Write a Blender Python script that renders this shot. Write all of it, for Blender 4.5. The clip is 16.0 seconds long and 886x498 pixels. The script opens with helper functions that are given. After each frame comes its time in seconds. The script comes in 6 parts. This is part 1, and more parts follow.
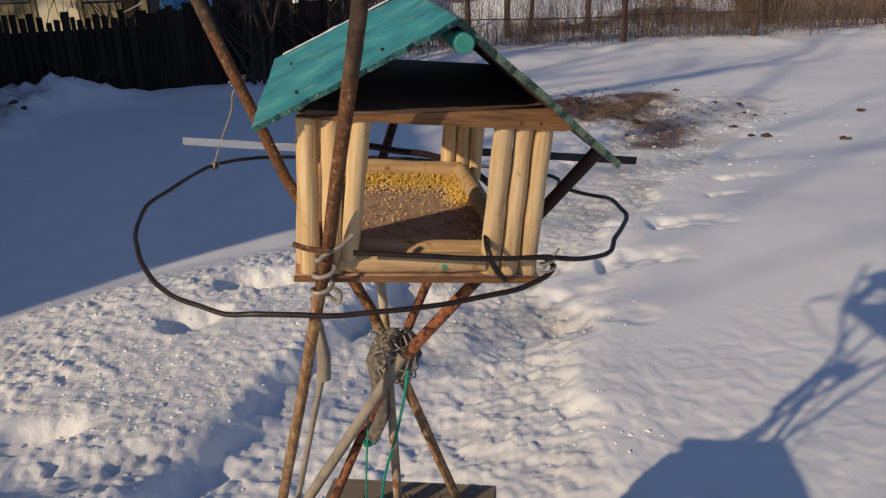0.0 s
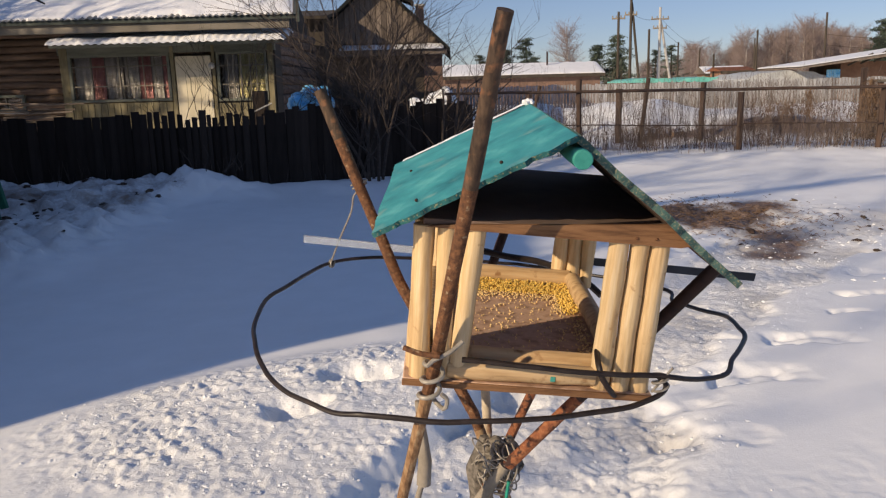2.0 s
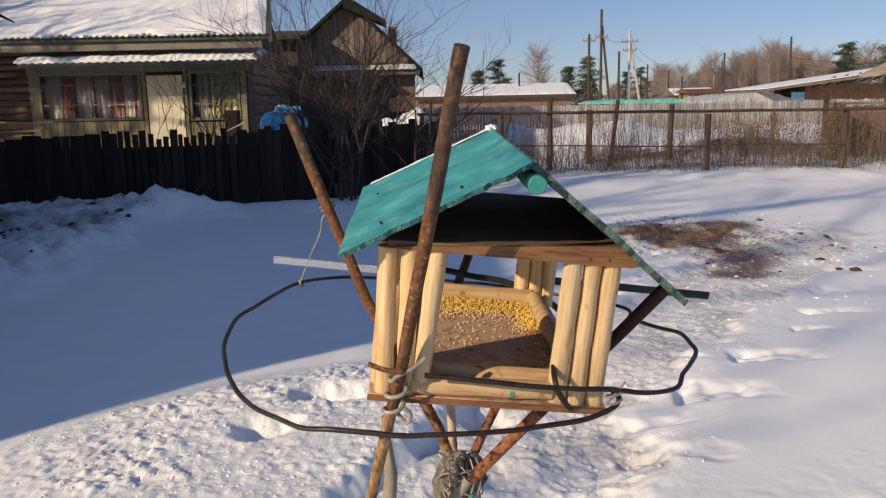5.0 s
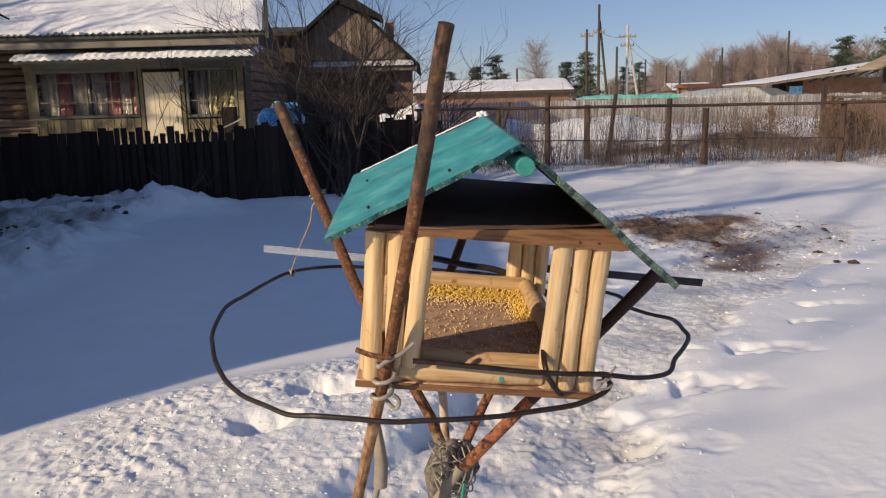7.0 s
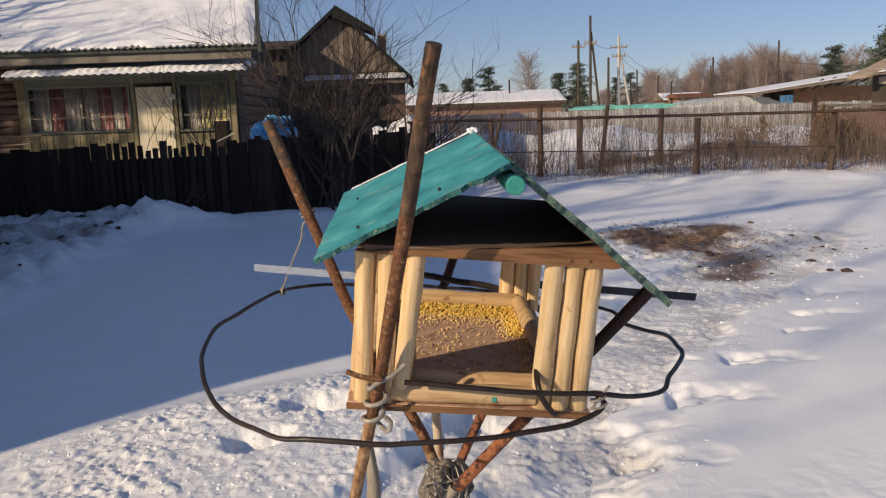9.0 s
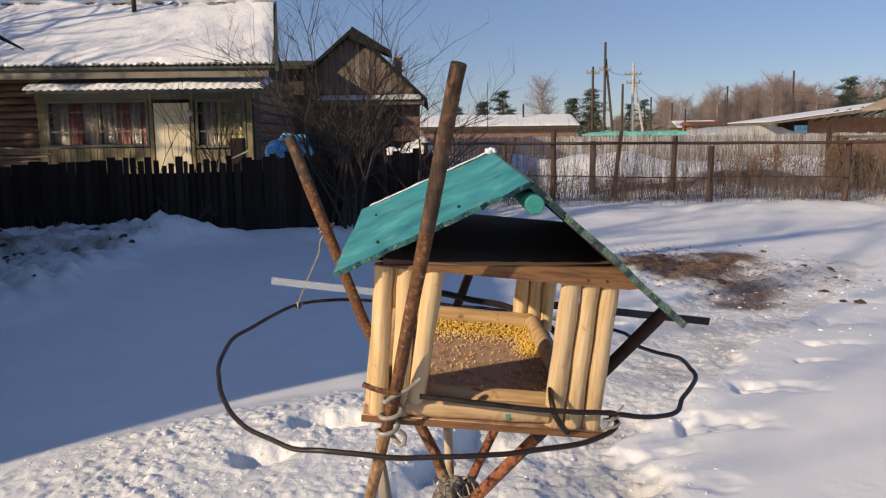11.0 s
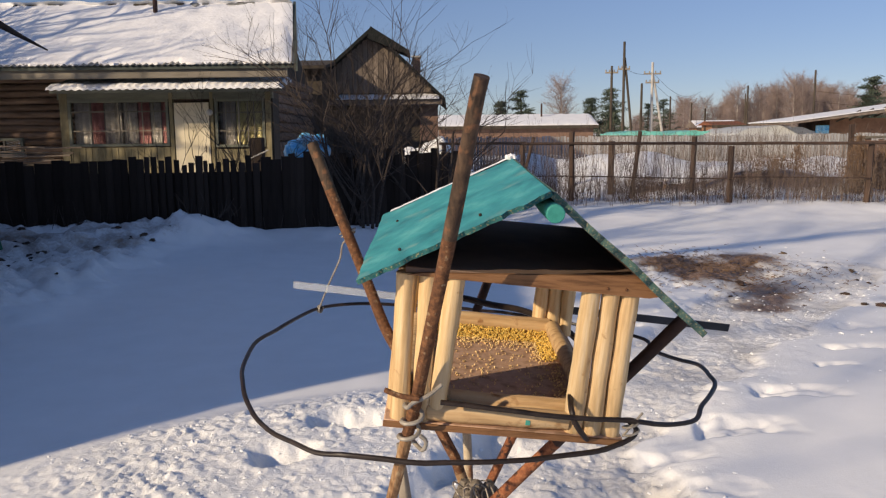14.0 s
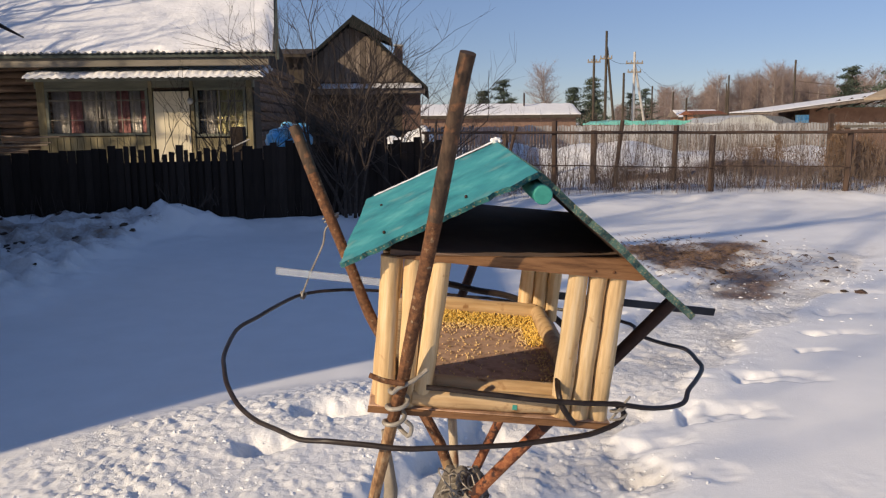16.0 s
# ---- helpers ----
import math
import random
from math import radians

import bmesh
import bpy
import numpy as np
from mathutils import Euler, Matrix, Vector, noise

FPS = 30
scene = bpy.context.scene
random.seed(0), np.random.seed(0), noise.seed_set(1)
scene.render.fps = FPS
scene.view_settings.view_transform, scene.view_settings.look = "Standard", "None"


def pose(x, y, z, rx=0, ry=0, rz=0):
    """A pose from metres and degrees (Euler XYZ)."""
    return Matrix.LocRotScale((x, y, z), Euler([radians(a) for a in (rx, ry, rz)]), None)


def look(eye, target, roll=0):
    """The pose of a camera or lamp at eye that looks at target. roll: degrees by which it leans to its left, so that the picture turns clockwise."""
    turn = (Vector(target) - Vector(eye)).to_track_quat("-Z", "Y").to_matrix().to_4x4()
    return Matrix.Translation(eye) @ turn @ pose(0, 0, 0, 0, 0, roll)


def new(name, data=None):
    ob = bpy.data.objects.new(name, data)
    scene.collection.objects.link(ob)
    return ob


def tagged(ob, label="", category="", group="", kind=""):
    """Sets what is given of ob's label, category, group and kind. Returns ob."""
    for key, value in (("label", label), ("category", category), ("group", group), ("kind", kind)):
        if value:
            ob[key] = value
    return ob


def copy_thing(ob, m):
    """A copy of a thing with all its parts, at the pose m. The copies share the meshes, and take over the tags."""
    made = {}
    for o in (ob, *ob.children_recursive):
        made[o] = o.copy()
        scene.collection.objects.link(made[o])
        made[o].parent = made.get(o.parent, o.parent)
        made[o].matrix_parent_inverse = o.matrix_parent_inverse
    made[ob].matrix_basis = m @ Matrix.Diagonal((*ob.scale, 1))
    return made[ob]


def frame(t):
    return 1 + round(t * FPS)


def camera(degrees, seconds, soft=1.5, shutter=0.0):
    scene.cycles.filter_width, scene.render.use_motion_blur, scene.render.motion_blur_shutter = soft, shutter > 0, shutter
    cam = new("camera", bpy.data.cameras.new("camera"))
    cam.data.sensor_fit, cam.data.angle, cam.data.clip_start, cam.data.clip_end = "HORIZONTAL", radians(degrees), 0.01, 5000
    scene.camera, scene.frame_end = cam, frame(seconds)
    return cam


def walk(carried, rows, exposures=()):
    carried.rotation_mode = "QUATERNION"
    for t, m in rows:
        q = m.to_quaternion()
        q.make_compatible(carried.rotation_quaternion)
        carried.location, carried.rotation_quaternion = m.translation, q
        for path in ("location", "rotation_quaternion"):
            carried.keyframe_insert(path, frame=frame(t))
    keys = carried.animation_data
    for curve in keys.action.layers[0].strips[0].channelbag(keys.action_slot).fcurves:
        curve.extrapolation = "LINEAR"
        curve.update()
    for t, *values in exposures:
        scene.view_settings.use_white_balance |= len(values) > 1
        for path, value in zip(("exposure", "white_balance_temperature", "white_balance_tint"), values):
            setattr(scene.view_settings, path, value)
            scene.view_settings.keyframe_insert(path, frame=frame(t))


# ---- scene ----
cam = camera(58.9, 16.0, soft=1.25)
PATH = [
    (0, (0.011, 0.02, 1.559), (0.222, 1.898, 0.903), -2.4),
    (0.5, (-0.009, 0.024, 1.567), (0.074, 1.941, 1.003), -2.2),
    (1, (-0.011, 0.026, 1.567), (0.019, 1.967, 1.084), -1.1),
    (1.5, (0.001, 0.023, 1.57), (-0.031, 1.978, 1.151), -1.7),
    (2, (0.001, 0.019, 1.573), (-0.036, 1.977, 1.165), -1.5),
    (2.5, (0.008, -0.004, 1.582), (0.007, 1.962, 1.219), -1.1),
    (3, (0.013, -0.01, 1.574), (-0.017, 1.961, 1.239), -2.3),
    (3.5, (0.021, 0.015, 1.567), (-0.048, 1.983, 1.217), -1.5),
    (4, (0.035, -0.017, 1.572), (-0.045, 1.954, 1.239), -1.5),
    (4.5, (0.021, -0.026, 1.578), (-0.041, 1.945, 1.244), -1.4),
    (5, (0.014, -0.024, 1.583), (0.046, 1.942, 1.222), -1.2),
    (5.2, (0.02, -0.028, 1.585), (0.089, 1.939, 1.229), -1.0),
    (7.3, (0.027, -0.015, 1.565), (0.059, 1.95, 1.194), -1.5),
    (7.5, (0.025, -0.014, 1.567), (0.07, 1.951, 1.197), -1.1),
    (8, (0.017, -0.004, 1.571), (0.087, 1.961, 1.204), -0.9),
    (8.5, (0.023, 0.0, 1.573), (0.089, 1.967, 1.218), -1.3),
    (9, (0.032, -0.006, 1.574), (0.082, 1.964, 1.232), -2.0),
    (9.5, (0.018, -0.018, 1.58), (0.055, 1.955, 1.252), -1.0),
    (11.8, (0.033, -0.02, 1.566), (0.05, 1.961, 1.288), -0.6),
    (12, (0.037, -0.02, 1.575), (0.037, 1.958, 1.278), -0.9),
    (12.5, (0.033, -0.021, 1.576), (0.021, 1.957, 1.282), -0.9),
    (13, (0.032, -0.036, 1.577), (0.02, 1.943, 1.288), -1.0),
    (13.5, (0.025, -0.043, 1.577), (0.019, 1.936, 1.288), -0.8),
    (14, (0.017, -0.03, 1.582), (-0.002, 1.949, 1.294), -0.6),
    (14.5, (0.027, -0.032, 1.582), (0.027, 1.946, 1.289), -0.9),
    (15, (0.015, -0.025, 1.58), (0.034, 1.952, 1.281), -0.8),
    (15.5, (0.015, -0.02, 1.577), (0.046, 1.956, 1.269), -0.7),
    (16, (0.014, -0.015, 1.571), (0.038, 1.96, 1.257), -0.6),
]
EXPOSURES = [(0.0, -0.25, 6750, 17), (1.0, 0.05, 6750, 17), (2.0, 0.25, 6750, 17), (5.2, 0.25, 6750, 17), (8.5, 0.17, 6750, 17), (12.0, 0.25, 6750, 17), (16.0, 0.28, 6750, 17)]
SKY, SUNPOWER = 0.126, 3.80
walk(cam, [(t, look(eye, target, roll)) for t, eye, target, roll in PATH], exposures=EXPOSURES)

# ---- sky and sun ----
SUN_AZ, SUN_EL = math.atan2(-0.788, -0.6157), radians(22.8)   # where the sun stands, as atan2(x, y)
world = bpy.data.worlds.new("sky")
scene.world = world
world.use_nodes = True
wn = world.node_tree
sky = wn.nodes.new("ShaderNodeTexSky")
sky.sky_type, sky.sun_disc = "NISHITA", False
sky.sun_elevation, sky.sun_rotation = SUN_EL, SUN_AZ
sky.air_density, sky.dust_density, sky.ozone_density = 0.66, 0.25, 2.6
# a thin winter haze greys and dims the lowest sky, evenly all round
way = wn.nodes.new("ShaderNodeTexCoord")
split = wn.nodes.new("ShaderNodeSeparateXYZ")
wn.links.new(way.outputs["Generated"], split.inputs[0])
haze = wn.nodes.new("ShaderNodeValToRGB")
haze.color_ramp.interpolation = "EASE"
haze.color_ramp.elements[0].position, haze.color_ramp.elements[0].color = 0.0, (0.53, 0.50, 0.505, 1)
haze.color_ramp.elements[1].position, haze.color_ramp.elements[1].color = 0.5, (1.0, 1.0, 1.0, 1)
wn.links.new(split.outputs["Z"], haze.inputs[0])
dim = wn.nodes.new("ShaderNodeMix")
dim.data_type, dim.blend_type = "RGBA", "MULTIPLY"
dim.inputs[0].default_value = 1.0
pale = wn.nodes.new("ShaderNodeHueSaturation")
pale.inputs["Saturation"].default_value = 1.0
wn.links.new(sky.outputs[0], pale.inputs["Color"])
wn.links.new(pale.outputs[0], dim.inputs[6])
wn.links.new(haze.outputs[0], dim.inputs[7])
wn.links.new(dim.outputs[2], wn.nodes["Background"].inputs[0])
wn.nodes["Background"].inputs[1].default_value = SKY
lamp = bpy.data.lights.new("sun", "SUN")
lamp.energy, lamp.angle, lamp.color = SUNPOWER, radians(0.75), (1.0, 0.855, 0.595)
sun = new("sun", lamp)
sun_from = Vector((math.sin(SUN_AZ) * math.cos(SUN_EL), math.cos(SUN_AZ) * math.cos(SUN_EL), math.sin(SUN_EL)))
sun.matrix_world = look(sun_from * 60, (0, 0, 0))


# ---- materials ----
def material(name, colors, scale=10.0, rough=0.7, bump=0.3, bump_scale=None, stretch=(1, 1, 1), metal=0.0,
             detail=6.0, per_object=0.0, per_island=0.0, stain=None, stain_scale=2.0, stain_at=(0.5, 0.65), bump_dist=0.01, spec=0.3):
    """Two-scale noise over a ramp of colours, with relief; an optional second colour in patches."""
    m = bpy.data.materials.new(name)
    m.use_nodes = True
    t = m.node_tree
    n, l = t.nodes, t.links
    out = n["Principled BSDF"]
    co = n.new("ShaderNodeTexCoord")
    mp = n.new("ShaderNodeMapping")
    mp.inputs["Scale"].default_value = stretch
    l.new(co.outputs["Object"], mp.inputs[0])
    tex = n.new("ShaderNodeTexNoise")
    tex.inputs["Scale"].default_value, tex.inputs["Detail"].default_value, tex.inputs["Roughness"].default_value = scale, detail, 0.62
    l.new(mp.outputs[0], tex.inputs["Vector"])
    ramp = n.new("ShaderNodeValToRGB")
    el = ramp.color_ramp.elements
    while len(el) < len(colors):
        el.new(0.5)
    for k, c in enumerate(colors):
        el[k].position = 0.3 + 0.4 * k / max(1, len(colors) - 1)
        el[k].color = (*c, 1)
    l.new(tex.outputs[0], ramp.inputs[0])
    col = ramp.outputs[0]
    if stain:
        st = n.new("ShaderNodeTexNoise")
        st.inputs["Scale"].default_value, st.inputs["Detail"].default_value = stain_scale, 7.0
        l.new(co.outputs["Object"], st.inputs["Vector"])
        mr = n.new("ShaderNodeMapRange")
        mr.inputs[1].default_value, mr.inputs[2].default_value = stain_at
        l.new(st.outputs[0], mr.inputs[0])
        mx = n.new("ShaderNodeMix")
        mx.data_type = "RGBA"
        l.new(mr.outputs[0], mx.inputs[0])
        l.new(col, mx.inputs[6])
        mx.inputs[7].default_value = (*stain, 1)
        col = mx.outputs[2]
    for amount, node, sock in ((per_object, "ShaderNodeObjectInfo", "Random"), (per_island, "ShaderNodeNewGeometry", "Random Per Island")):
        if amount:
            r = n.new(node)
            mr = n.new("ShaderNodeMapRange")
            mr.inputs[3].default_value, mr.inputs[4].default_value = 1 - amount, 1 + amount
            l.new(r.outputs[sock], mr.inputs[0])
            hs = n.new("ShaderNodeHueSaturation")
            l.new(mr.outputs[0], hs.inputs["Value"])
            l.new(col, hs.inputs["Color"])
            col = hs.outputs[0]
    l.new(col, out.inputs["Base Color"])
    rr = n.new("ShaderNodeMapRange")
    rr.inputs[3].default_value, rr.inputs[4].default_value = max(0.05, rough - 0.12), min(1, rough + 0.12)
    l.new(tex.outputs[0], rr.inputs[0])
    l.new(rr.outputs[0], out.inputs["Roughness"])
    out.inputs["Metallic"].default_value = metal
    out.inputs["Specular IOR Level"].default_value = spec
    if bump:
        bt = n.new("ShaderNodeTexNoise")
        bt.inputs["Scale"].default_value, bt.inputs["Detail"].default_value = bump_scale or scale * 2.5, 6.0
        l.new(mp.outputs[0], bt.inputs["Vector"])
        bp = n.new("ShaderNodeBump")
        bp.inputs["Strength"].default_value, bp.inputs["Distance"].default_value = bump, bump_dist
        l.new(bt.outputs[0], bp.inputs["Height"])
        l.new(bp.outputs[0], out.inputs["Normal"])
    return m


def snow_material():
    m = material("snow", [(0.81, 0.815, 0.815), (0.87, 0.87, 0.87)], 3.0, 0.5, 0.15, 90.0, bump_dist=0.006, spec=0.45)
    t = m.node_tree
    n, l = t.nodes, t.links
    out = n["Principled BSDF"]
    col = out.inputs["Base Color"].links[0].from_socket
    at = n.new("ShaderNodeAttribute")
    at.attribute_name = "dirt"
    no = n.new("ShaderNodeTexNoise")
    no.inputs["Scale"].default_value, no.inputs["Detail"].default_value, no.inputs["Roughness"].default_value = 13.0, 10.0, 0.78
    co = n.new("ShaderNodeTexCoord")
    l.new(co.outputs["Object"], no.inputs["Vector"])
    sub = n.new("ShaderNodeMath")
    sub.operation = "MULTIPLY_ADD"
    l.new(no.outputs[0], sub.inputs[0])
    sub.inputs[1].default_value = 2.2
    sub.inputs[2].default_value = -1.75
    add = n.new("ShaderNodeMath")
    add.operation = "ADD"
    l.new(sub.outputs[0], add.inputs[0])
    mul = n.new("ShaderNodeMath")
    mul.operation = "MULTIPLY"
    l.new(at.outputs["Fac"], mul.inputs[0])
    mul.inputs[1].default_value = 2.3
    l.new(mul.outputs[0], add.inputs[1])
    add.use_clamp = True
    soil = n.new("ShaderNodeValToRGB")
    e = soil.color_ramp.elements
    e[0].position, e[0].color = 0.4, (0.055, 0.033, 0.024, 1)
    e[1].position, e[1].color = 0.62, (0.31, 0.21, 0.15, 1)
    l.new(no.outputs[0], soil.inputs[0])
    mx = n.new("ShaderNodeMix")
    mx.data_type = "RGBA"
    l.new(add.outputs[0], mx.inputs[0])
    tr = n.new("ShaderNodeAttribute")
    tr.attribute_name = "trodden"
    tm = n.new("ShaderNodeMath")
    tm.operation = "MULTIPLY"
    l.new(tr.outputs["Fac"], tm.inputs[0])
    l.new(no.outputs[0], tm.inputs[1])
    tmx = n.new("ShaderNodeMix")
    tmx.data_type = "RGBA"
    l.new(tm.outputs[0], tmx.inputs[0])
    l.new(col, tmx.inputs[6])
    tmx.inputs[7].default_value = (0.60, 0.58, 0.555, 1)
    col = tmx.outputs[2]
    l.new(col, mx.inputs[6])
    l.new(soil.outputs[0], mx.inputs[7])
    l.new(mx.outputs[2], out.inputs["Base Color"])
    ra = n.new("ShaderNodeAttribute")
    ra.attribute_name = "rough"
    rn = n.new("ShaderNodeTexNoise")
    rn.inputs["Scale"].default_value, rn.inputs["Detail"].default_value, rn.inputs["Roughness"].default_value = 27.0, 9.0, 0.70
    l.new(co.outputs["Object"], rn.inputs["Vector"])
    rb = n.new("ShaderNodeBump")
    rb.inputs["Distance"].default_value = 0.04
    l.new(rn.outputs[0], rb.inputs["Height"])
    l.new(ra.outputs["Fac"], rb.inputs["Strength"])
    l.new(out.inputs["Normal"].links[0].from_socket, rb.inputs["Normal"])
    l.new(rb.outputs[0], out.inputs["Normal"])
    return m


SNOW = snow_material()
ROOFSNOW = material("roof_snow", [(0.74, 0.74, 0.75), (0.83, 0.83, 0.84)], 2.0, 0.6, 0.5, 9.0, bump_dist=0.04)
CRUMB = material("crumbled_snow", [(0.80, 0.80, 0.80), (0.87, 0.87, 0.87)], 30.0, 0.5, 0.3, 160.0, bump_dist=0.003, spec=0.45)
PEELED = material("peeled_pine", [(0.43, 0.27, 0.125), (0.63, 0.44, 0.23), (0.75, 0.59, 0.37)], 110.0, 0.62, 0.9, 160.0, stretch=(1, 1, 0.07), bump_dist=0.0016,
                  per_object=0.10, stain=(0.30, 0.14, 0.05), stain_scale=60.0, stain_at=(0.67, 0.78))
PEELED_X = material("peeled_pine_rail", [(0.36, 0.22, 0.10), (0.56, 0.37, 0.19), (0.64, 0.46, 0.26)], 100.0, 0.65, 0.7, 150.0, stretch=(0.08, 1, 1), bump_dist=0.0016,
                    per_object=0.10, stain=(0.27, 0.13, 0.05), stain_scale=45.0, stain_at=(0.60, 0.72))
PLY = material("plywood", [(0.48, 0.30, 0.20), (0.60, 0.40, 0.28)], 70.0, 0.85, 0.3, 190.0, bump_dist=0.0008, stain=(0.34, 0.21, 0.135), stain_scale=40.0)
PLYEDGE = material("plywood_edge", [(0.10, 0.046, 0.020), (0.22, 0.108, 0.048), (0.27, 0.14, 0.065)], 60.0, 0.8, 0.6, 120.0, stretch=(0.3, 1, 3), bump_dist=0.002)
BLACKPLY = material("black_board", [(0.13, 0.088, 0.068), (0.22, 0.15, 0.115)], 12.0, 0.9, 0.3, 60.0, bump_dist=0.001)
TEAL = material("teal_paint", [(0.014, 0.145, 0.155), (0.032, 0.25, 0.265), (0.045, 0.31, 0.32), (0.10, 0.41, 0.40)], 20.0, 0.55, 0.6, 70.0, stretch=(0.8, 0.6, 1), bump_dist=0.0025, per_object=0.04,
                stain=(0.26, 0.38, 0.31), stain_scale=22.0, stain_at=(0.60, 0.80), spec=0.4)
UNDERWOOD = material("unpainted_board_underside", [(0.09, 0.058, 0.042), (0.19, 0.125, 0.09)], 40.0, 0.9, 0.4, 90.0, stretch=(0.2, 1, 1), bump_dist=0.002)
TEALEND = material("teal_paint_end", [(0.018, 0.20, 0.165), (0.04, 0.29, 0.235), (0.07, 0.33, 0.26)], 30.0, 0.6, 0.4, 80.0, bump_dist=0.001)
RAWEDGE = material("raw_board_edge", [(0.012, 0.080, 0.082), (0.022, 0.125, 0.13)], 60.0, 0.85, 0.8, 200.0, bump_dist=0.002, stain=(0.34, 0.29, 0.14), stain_scale=380.0, stain_at=(0.56, 0.74))
RAWEDGE_LIGHT = material("weathered_board_edge", [(0.035, 0.085, 0.078), (0.065, 0.125, 0.11)], 60.0, 0.85, 0.8, 200.0, bump_dist=0.002, stain=(0.34, 0.29, 0.17), stain_scale=420.0, stain_at=(0.52, 0.76))
RUST = material("rusted_pipe", [(0.055, 0.026, 0.015), (0.13, 0.058, 0.028), (0.22, 0.10, 0.045)], 150.0, 0.85, 0.9, 260.0, bump_dist=0.0018,
                stain=(0.34, 0.24, 0.145), stain_scale=120.0, stain_at=(0.60, 0.71))
OLDPOLE = material("dark_weathered_pole", [(0.030, 0.021, 0.015), (0.075, 0.048, 0.032), (0.13, 0.082, 0.052)], 120.0, 0.85, 0.8, 220.0, stretch=(1, 1, 0.3), bump_dist=0.0015, stain=(0.21, 0.10, 0.052), stain_scale=70.0, stain_at=(0.52, 0.66))
RUSTPALE = material("peeling_bark_pole", [(0.11, 0.05, 0.022), (0.28, 0.16, 0.08), (0.46, 0.33, 0.19)], 130.0, 0.85, 0.9, 240.0, stretch=(1, 1, 0.4), bump_dist=0.0018)
RUSTRED = material("red_oxide_pipe", [(0.10, 0.032, 0.019), (0.24, 0.085, 0.038), (0.34, 0.15, 0.07)], 140.0, 0.85, 0.9, 260.0, bump_dist=0.0015,
                   stain=(0.045, 0.022, 0.018), stain_scale=75.0, stain_at=(0.52, 0.6))
DARKPIPE = material("dark_pipe", [(0.025, 0.014, 0.012), (0.06, 0.03, 0.022)], 60.0, 0.7, 0.4, 170.0, bump_dist=0.001)
PALEPIPE = material("pale_pipe", [(0.34, 0.27, 0.19), (0.50, 0.42, 0.31)], 45.0, 0.8, 0.4, 150.0, bump_dist=0.001, stain=(0.22, 0.10, 0.05), stain_scale=38.0, stain_at=(0.52, 0.64))
GREYPOLE = material("grey_pole", [(0.20, 0.17, 0.13), (0.34, 0.29, 0.23)], 40.0, 0.85, 0.5, 120.0, bump_dist=0.001)
CABLE = material("black_cable", [(0.014, 0.010, 0.009), (0.040, 0.028, 0.023)], 80.0, 0.45, 0.3, 200.0, bump_dist=0.0006)
WIRE = material("aluminium_wire", [(0.22, 0.19, 0.155), (0.40, 0.36, 0.30)], 90.0, 0.5, 0.3, 200.0, metal=0.2, bump_dist=0.0005)
DARKSLAT = material("blue_black_slat", [(0.012, 0.015, 0.022), (0.03, 0.036, 0.05)], 20.0, 0.5, 0.2, 60.0, bump_dist=0.0006)
CLOTH = material("dirty_cloth", [(0.04, 0.034, 0.028), (0.26, 0.225, 0.185)], 90.0, 0.95, 0.6, 120.0, bump_dist=0.003)
TWINE = material("green_twine", [(0.0, 0.16, 0.11), (0.01, 0.28, 0.19)], 120.0, 0.6, 0.5, 300.0, bump_dist=0.0008)
GRAIN = material("millet", [(0.72, 0.45, 0.08), (0.88, 0.64, 0.19)], 300.0, 0.5, 0.0, per_island=0.22)
HUSK = material("pale_millet_husk", [(0.66, 0.45, 0.18), (0.80, 0.60, 0.31)], 300.0, 0.6, 0.0, per_island=0.25)
CRATE = material("grey_crate_wood", [(0.16, 0.12, 0.08), (0.30, 0.24, 0.17)], 14.0, 0.85, 0.5, 60.0, stretch=(0.15, 1, 1), bump_dist=0.003, per_object=0.15)
FENCE = material("black_board_fence", [(0.020, 0.0155, 0.013), (0.050, 0.038, 0.032)], 8.0, 0.9, 0.6, 30.0, stretch=(1, 1, 0.12), bump_dist=0.006, per_object=0.3, spec=0.08)
GREENPOST = material("green_post_paint", [(0.005, 0.075, 0.045), (0.01, 0.12, 0.075)], 8.0, 0.6, 0.3, 40.0, bump_dist=0.002)
LOGWALL = material("old_log_wall", [(0.055, 0.034, 0.025), (0.26, 0.175, 0.125)], 7.0, 0.85, 0.6, 16.0, stretch=(0.15, 1, 1), bump_dist=0.02, per_object=0.25)
OCHRE = material("ochre_boarding", [(0.13, 0.108, 0.058), (0.29, 0.245, 0.145)], 7.0, 0.8, 0.5, 22.0, stretch=(1, 1, 0.2), bump_dist=0.008)
TRIM = material("grey_green_trim", [(0.10, 0.11, 0.09), (0.22, 0.22, 0.17)], 6.0, 0.8, 0.4, 20.0, stretch=(0.2, 1, 1), bump_dist=0.005)
BEAM = material("weathered_beam", [(0.14, 0.125, 0.10), (0.29, 0.255, 0.205)], 5.0, 0.85, 0.4, 20.0, stretch=(0.15, 1, 1), bump_dist=0.008)
CREAM = material("cream_door_paint", [(0.56, 0.49, 0.34), (0.70, 0.62, 0.46)], 3.0, 0.6, 0.2, 18.0, stretch=(1, 1, 0.3), bump_dist=0.003)
SLATE = material("corrugated_slate", [(0.16, 0.16, 0.15), (0.30, 0.30, 0.28)], 6.0, 0.9, 0.4, 30.0, bump_dist=0.004)
GREENTRIM = material("green_roof_trim", [(0.035, 0.045, 0.040), (0.075, 0.090, 0.078)], 5.0, 0.7, 0.3, 20.0, bump_dist=0.004)
